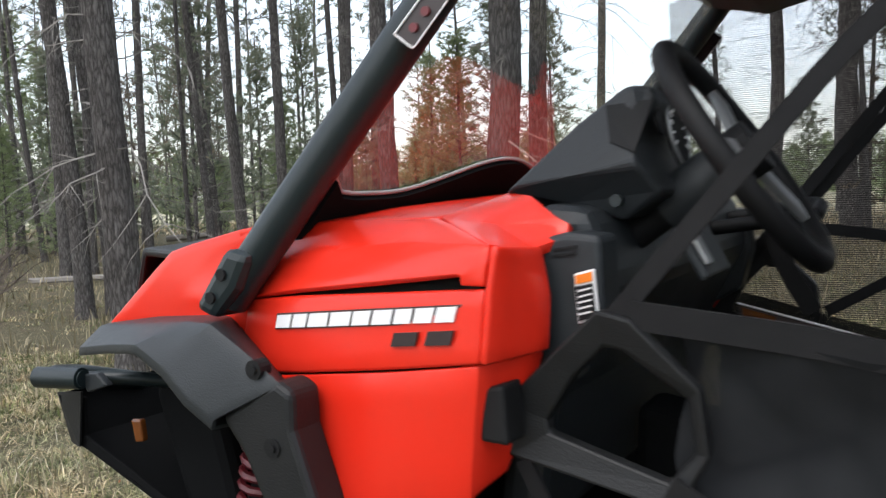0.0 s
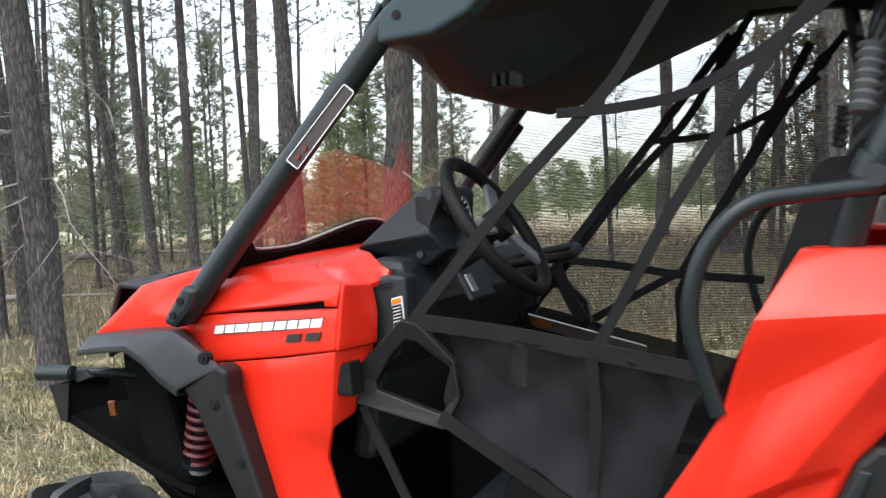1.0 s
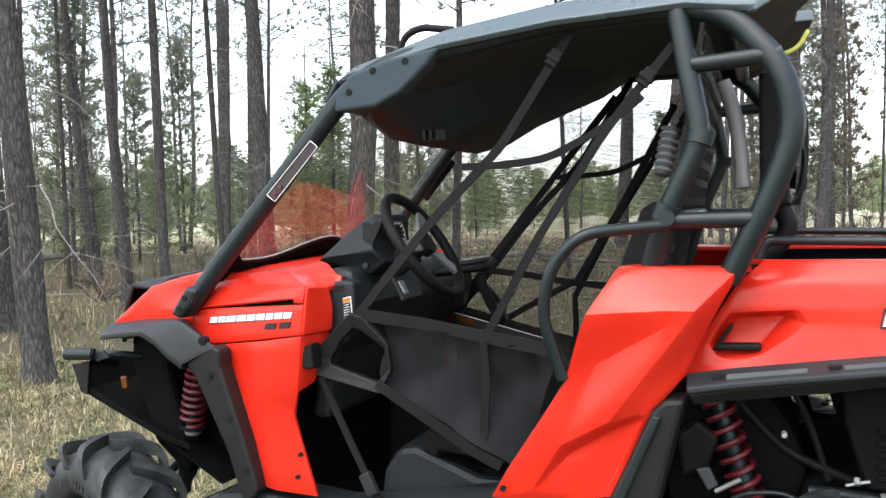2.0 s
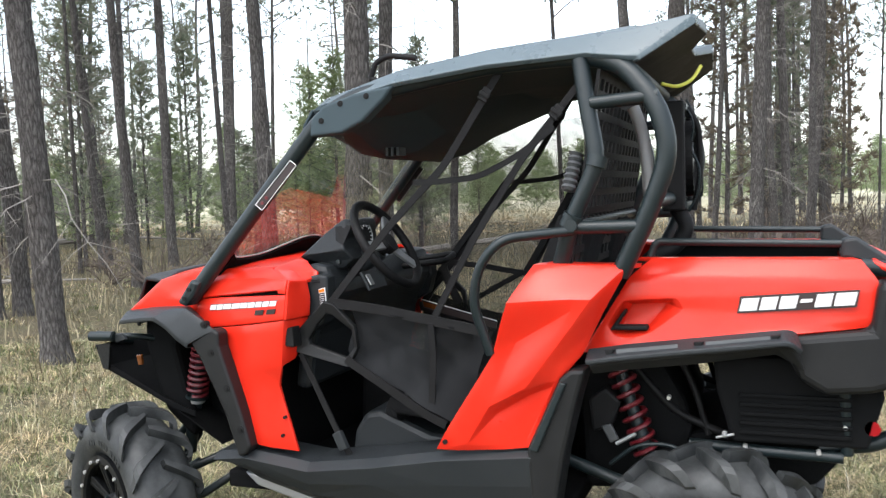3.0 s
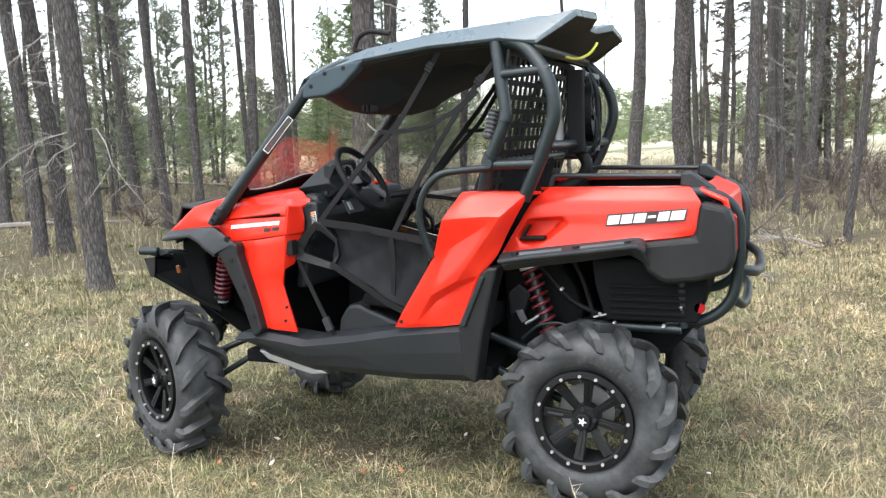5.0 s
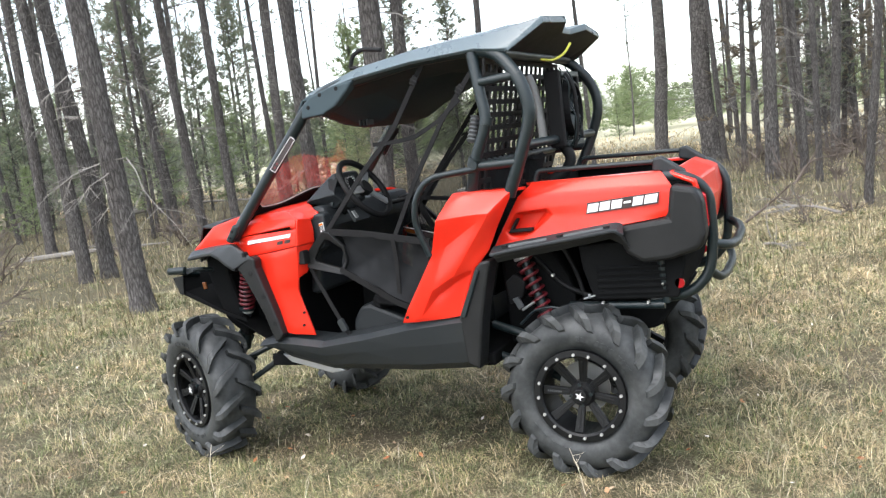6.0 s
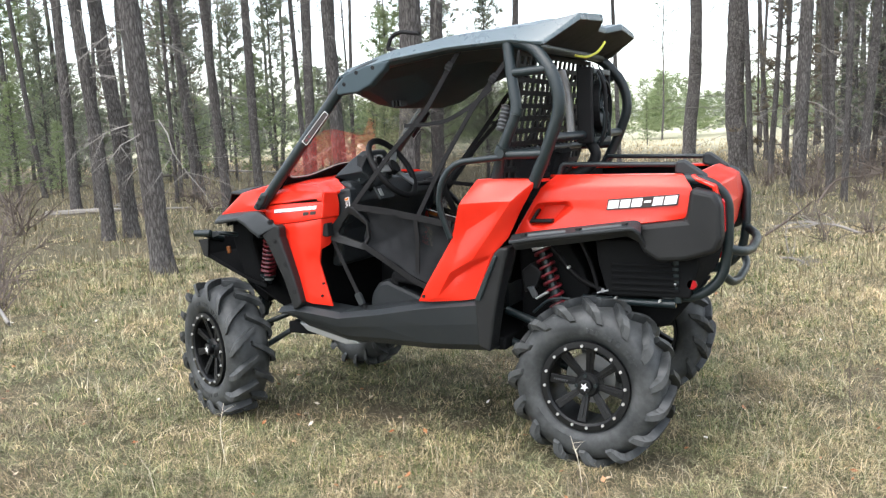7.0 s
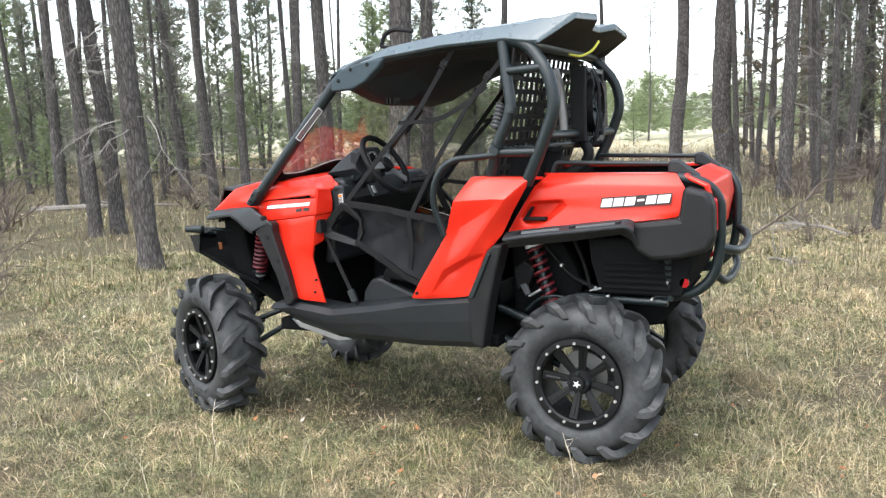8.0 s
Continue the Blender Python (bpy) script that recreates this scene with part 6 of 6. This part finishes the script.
def bar_between(r0, r1, a0, a1, w0, w1, y0, y1, depth):
    """A flat spoke in the plane of the wheel."""
    v = []
    for r, a, w, y in ((r0, a0, w0, y0), (r1, a1, w1, y1)):
        c, s = math.cos(a), math.sin(a)
        for q, dy in ((-w, 0), (w, 0), (w * 0.8, depth), (-w * 0.8, depth)):
            v.append((r * c - q * s, y + dy, r * s + q * c))
    return v, [(0, 1, 2, 3), (7, 6, 5, 4), (0, 4, 5, 1), (1, 5, 6, 2), (2, 6, 7, 3), (3, 7, 4, 0)]


def local(name, shape, mat, parent, label="", bevel=0.0, smooth=False):
    ob = part(name, shape, mat, None, label, bevel=bevel, smooth=smooth)
    ob.parent = parent
    return ob


RIMR = 0.19


def wheel(x, y, turn, side):
    """A wheel: its dished black rim, the tyre, the cap and the bead bolts. side -1: it faces the near side."""
    face = -0.095
    prof = [(RIMR + 0.004, face - 0.012), (RIMR + 0.004, face), (RIMR, 0.10), (RIMR - 0.012, 0.10), (RIMR - 0.018, face + 0.03), (RIMR - 0.028, face + 0.012), (RIMR - 0.028, face - 0.006), (RIMR - 0.02, face - 0.014), (RIMR + 0.004, face - 0.012)]
    spokes = []
    for i in range(8):
        a = 2 * math.pi * (i + 0.35) / 8
        spokes.append((a, joined(bar_between(0.036, RIMR - 0.03, a, a, 0.013, 0.0195, face + 0.030, face + 0.004, 0.03), bar_between(0.05, RIMR - 0.045, a, a, 0.0035, 0.0035, face + 0.026, face + 0.003, 0.01))))
    rim = local("wheel", joined(lathe(prof, 48), lathe([(0.0, face + 0.012), (0.045, face + 0.014), (0.055, face + 0.03), (0.055, face + 0.08), (0.0, face + 0.08)], 24)), RIM, car, "black eight-spoke wheel with a deep-lugged mud tyre", smooth=False)
    rim.location = (x - 1.0, y - 0.55, 0.36)
    rim.rotation_euler = (0, 0.21 * x, radians(turn) + (math.pi if side > 0 else 0))
    tyre = local("tyre", tyre_shape(0.36, 0.112, RIMR), RUBBER, rim, "dusty black mud tyre with long curved lugs", smooth=True)
    tread(tyre, 0.36, 0.112)
    marks = []
    for i in range(26):
        a = (0.9 + 0.085 * (i % 13)) if i < 13 else (4.1 + 0.085 * (i % 13))
        if i % 13 not in (4, 9):
            marks.append(bar_between(0.232, 0.252, a, a, 0.0055 + 0.002 * (i % 3), 0.0055 + 0.002 * (i % 2), -0.1135, -0.1132, 0.004))
    tagged(local("sidewall_mark", joined(*marks), RUBBER, tyre, "raised unreadable marking on the sidewall"), kind="stuff")
    for a, shape in spokes:
        local("spoke", shape, RIM, rim, bevel=0.004)
    cap = local("centre_cap", joined(cylinder((0, face - 0.012, 0), (0, face + 0.02, 0), 0.03, 20)), RIM, rim, bevel=0.004)
    star = []
    for i in range(10):
        r = 0.019 if i % 2 == 0 else 0.007
        star.append((r * math.cos(0.628 * i + 0.3), r * math.sin(0.628 * i + 0.3)))
    local("cap_emblem", slab(star, face - 0.0145, face - 0.012), WHITE, rim, "pale star-shaped emblem")
    if x > 1 and side < 0:
        mark = [bar_between(0.085 + 0.0085 * i, 0.090 + 0.0085 * i, math.pi * 1.0875, math.pi * 1.0875, 0.0045, 0.0045, face + 0.0135 - 0.0016 * i, face + 0.0130 - 0.0016 * i, 0.002) for i in range(7)]
        local("spoke_mark", joined(*mark), TRIM, rim, "small pale unreadable mark on a spoke")
    data = None
    for i in range(16):
        a = 2 * math.pi * (i // 2) / 8 + (0.36 if i % 2 else 0.0) + 0.1
        r = RIMR - 0.014
        if data is None:
            b = local("bead_bolt", cylinder((0, 0, 0), (0, -0.009, 0), 0.0062, 10), CHROME, rim)
            data = b.data
        else:
            b = new("bead_bolt", data)
            b.parent = rim
        b.location = (r * math.cos(a), face - 0.012, r * math.sin(a))
    for i in range(4):
        a = math.pi / 2 * i + 0.5
        n = local("lug_nut", cylinder((0, face + 0.03, 0), (0, face + 0.005, 0), 0.008, 6), STEEL, rim)
        n.location = (0.042 * math.cos(a), 0, 0.042 * math.sin(a))
    return rim


wheel(0.0, 0.12, -24, -1)
wheel(2.02, 0.12, 0, -1)
wheel(0.15, 1.22, -24, 1)
wheel(1.95, 1.21, 0, 1)


# the maker's lettering, as plain slanted shapes
def blocks(name, spans, x0, x1, z0, z1, tall, depth, mat, label, grow=0.0, slant=0.25):
    for a, b in spans:
        q = []
        for t, h in ((a, 0), (b, 0), (b, 1), (a, 1)):
            x = x0 + (x1 - x0) * t + slant * tall * (h - 0.5)
            z = z0 + (z1 - z0) * t + tall * h
            g = grow if t == b else -grow
            q.append((x + g, depth(x), z + (grow if h else -grow)))
        part(name, (q + [(x, y + 0.003, z) for x, y, z in q], [(0, 1, 2, 3), (7, 6, 5, 4), (0, 4, 5, 1), (1, 5, 6, 2), (2, 6, 7, 3), (3, 7, 4, 0)]), mat, car, label)


def front_y(x):
    return 0.1727 - 0.2214 * x


edges = (0, 0.105, 0.205, 0.335, 0.465, 0.575, 0.69, 0.79, 0.895, 1.0)
nine = [(a + 0.004, b - 0.010) for a, b in zip(edges, edges[1:])]
blocks("name_mark", nine, 0.409, 0.713, 1.073, 1.101, 0.017, lambda x: front_y(x) - 0.0055, WHITE, "white slanted badge shape", 0.0, 0.35)
blocks("name_shadow", [(0, 1)], 0.409, 0.713, 1.073, 1.101, 0.017, lambda x: front_y(x) - 0.0025, DARKDECAL, "dark outline of the badge", 0.002, 0.35)
blocks("model_mark", [(0.0, 0.42), (0.58, 1.0)], 0.618, 0.706, 1.067, 1.076, 0.016, lambda x: front_y(x) - 0.009, DARKDECAL, "dark badge shape", 0.0, 0.4)
letters = [(0.0, 0.155), (0.18, 0.325), (0.35, 0.50), (0.66, 0.80), (0.825, 1.0)]
blocks("brand_mark", letters, 2.10, 2.385, 1.098, 1.120, 0.034, lambda x: 0.127, WHITE, "white slanted badge shape")
blocks("brand_dash", [(0.53, 0.63)], 2.10, 2.385, 1.112, 1.134, 0.009, lambda x: 0.127, WHITE, "white badge dash")
blocks("brand_shadow", [(0, 1)], 2.10, 2.385, 1.098, 1.120, 0.034, lambda x: 0.1305, DARKDECAL, "black outline of the badge", 0.006)
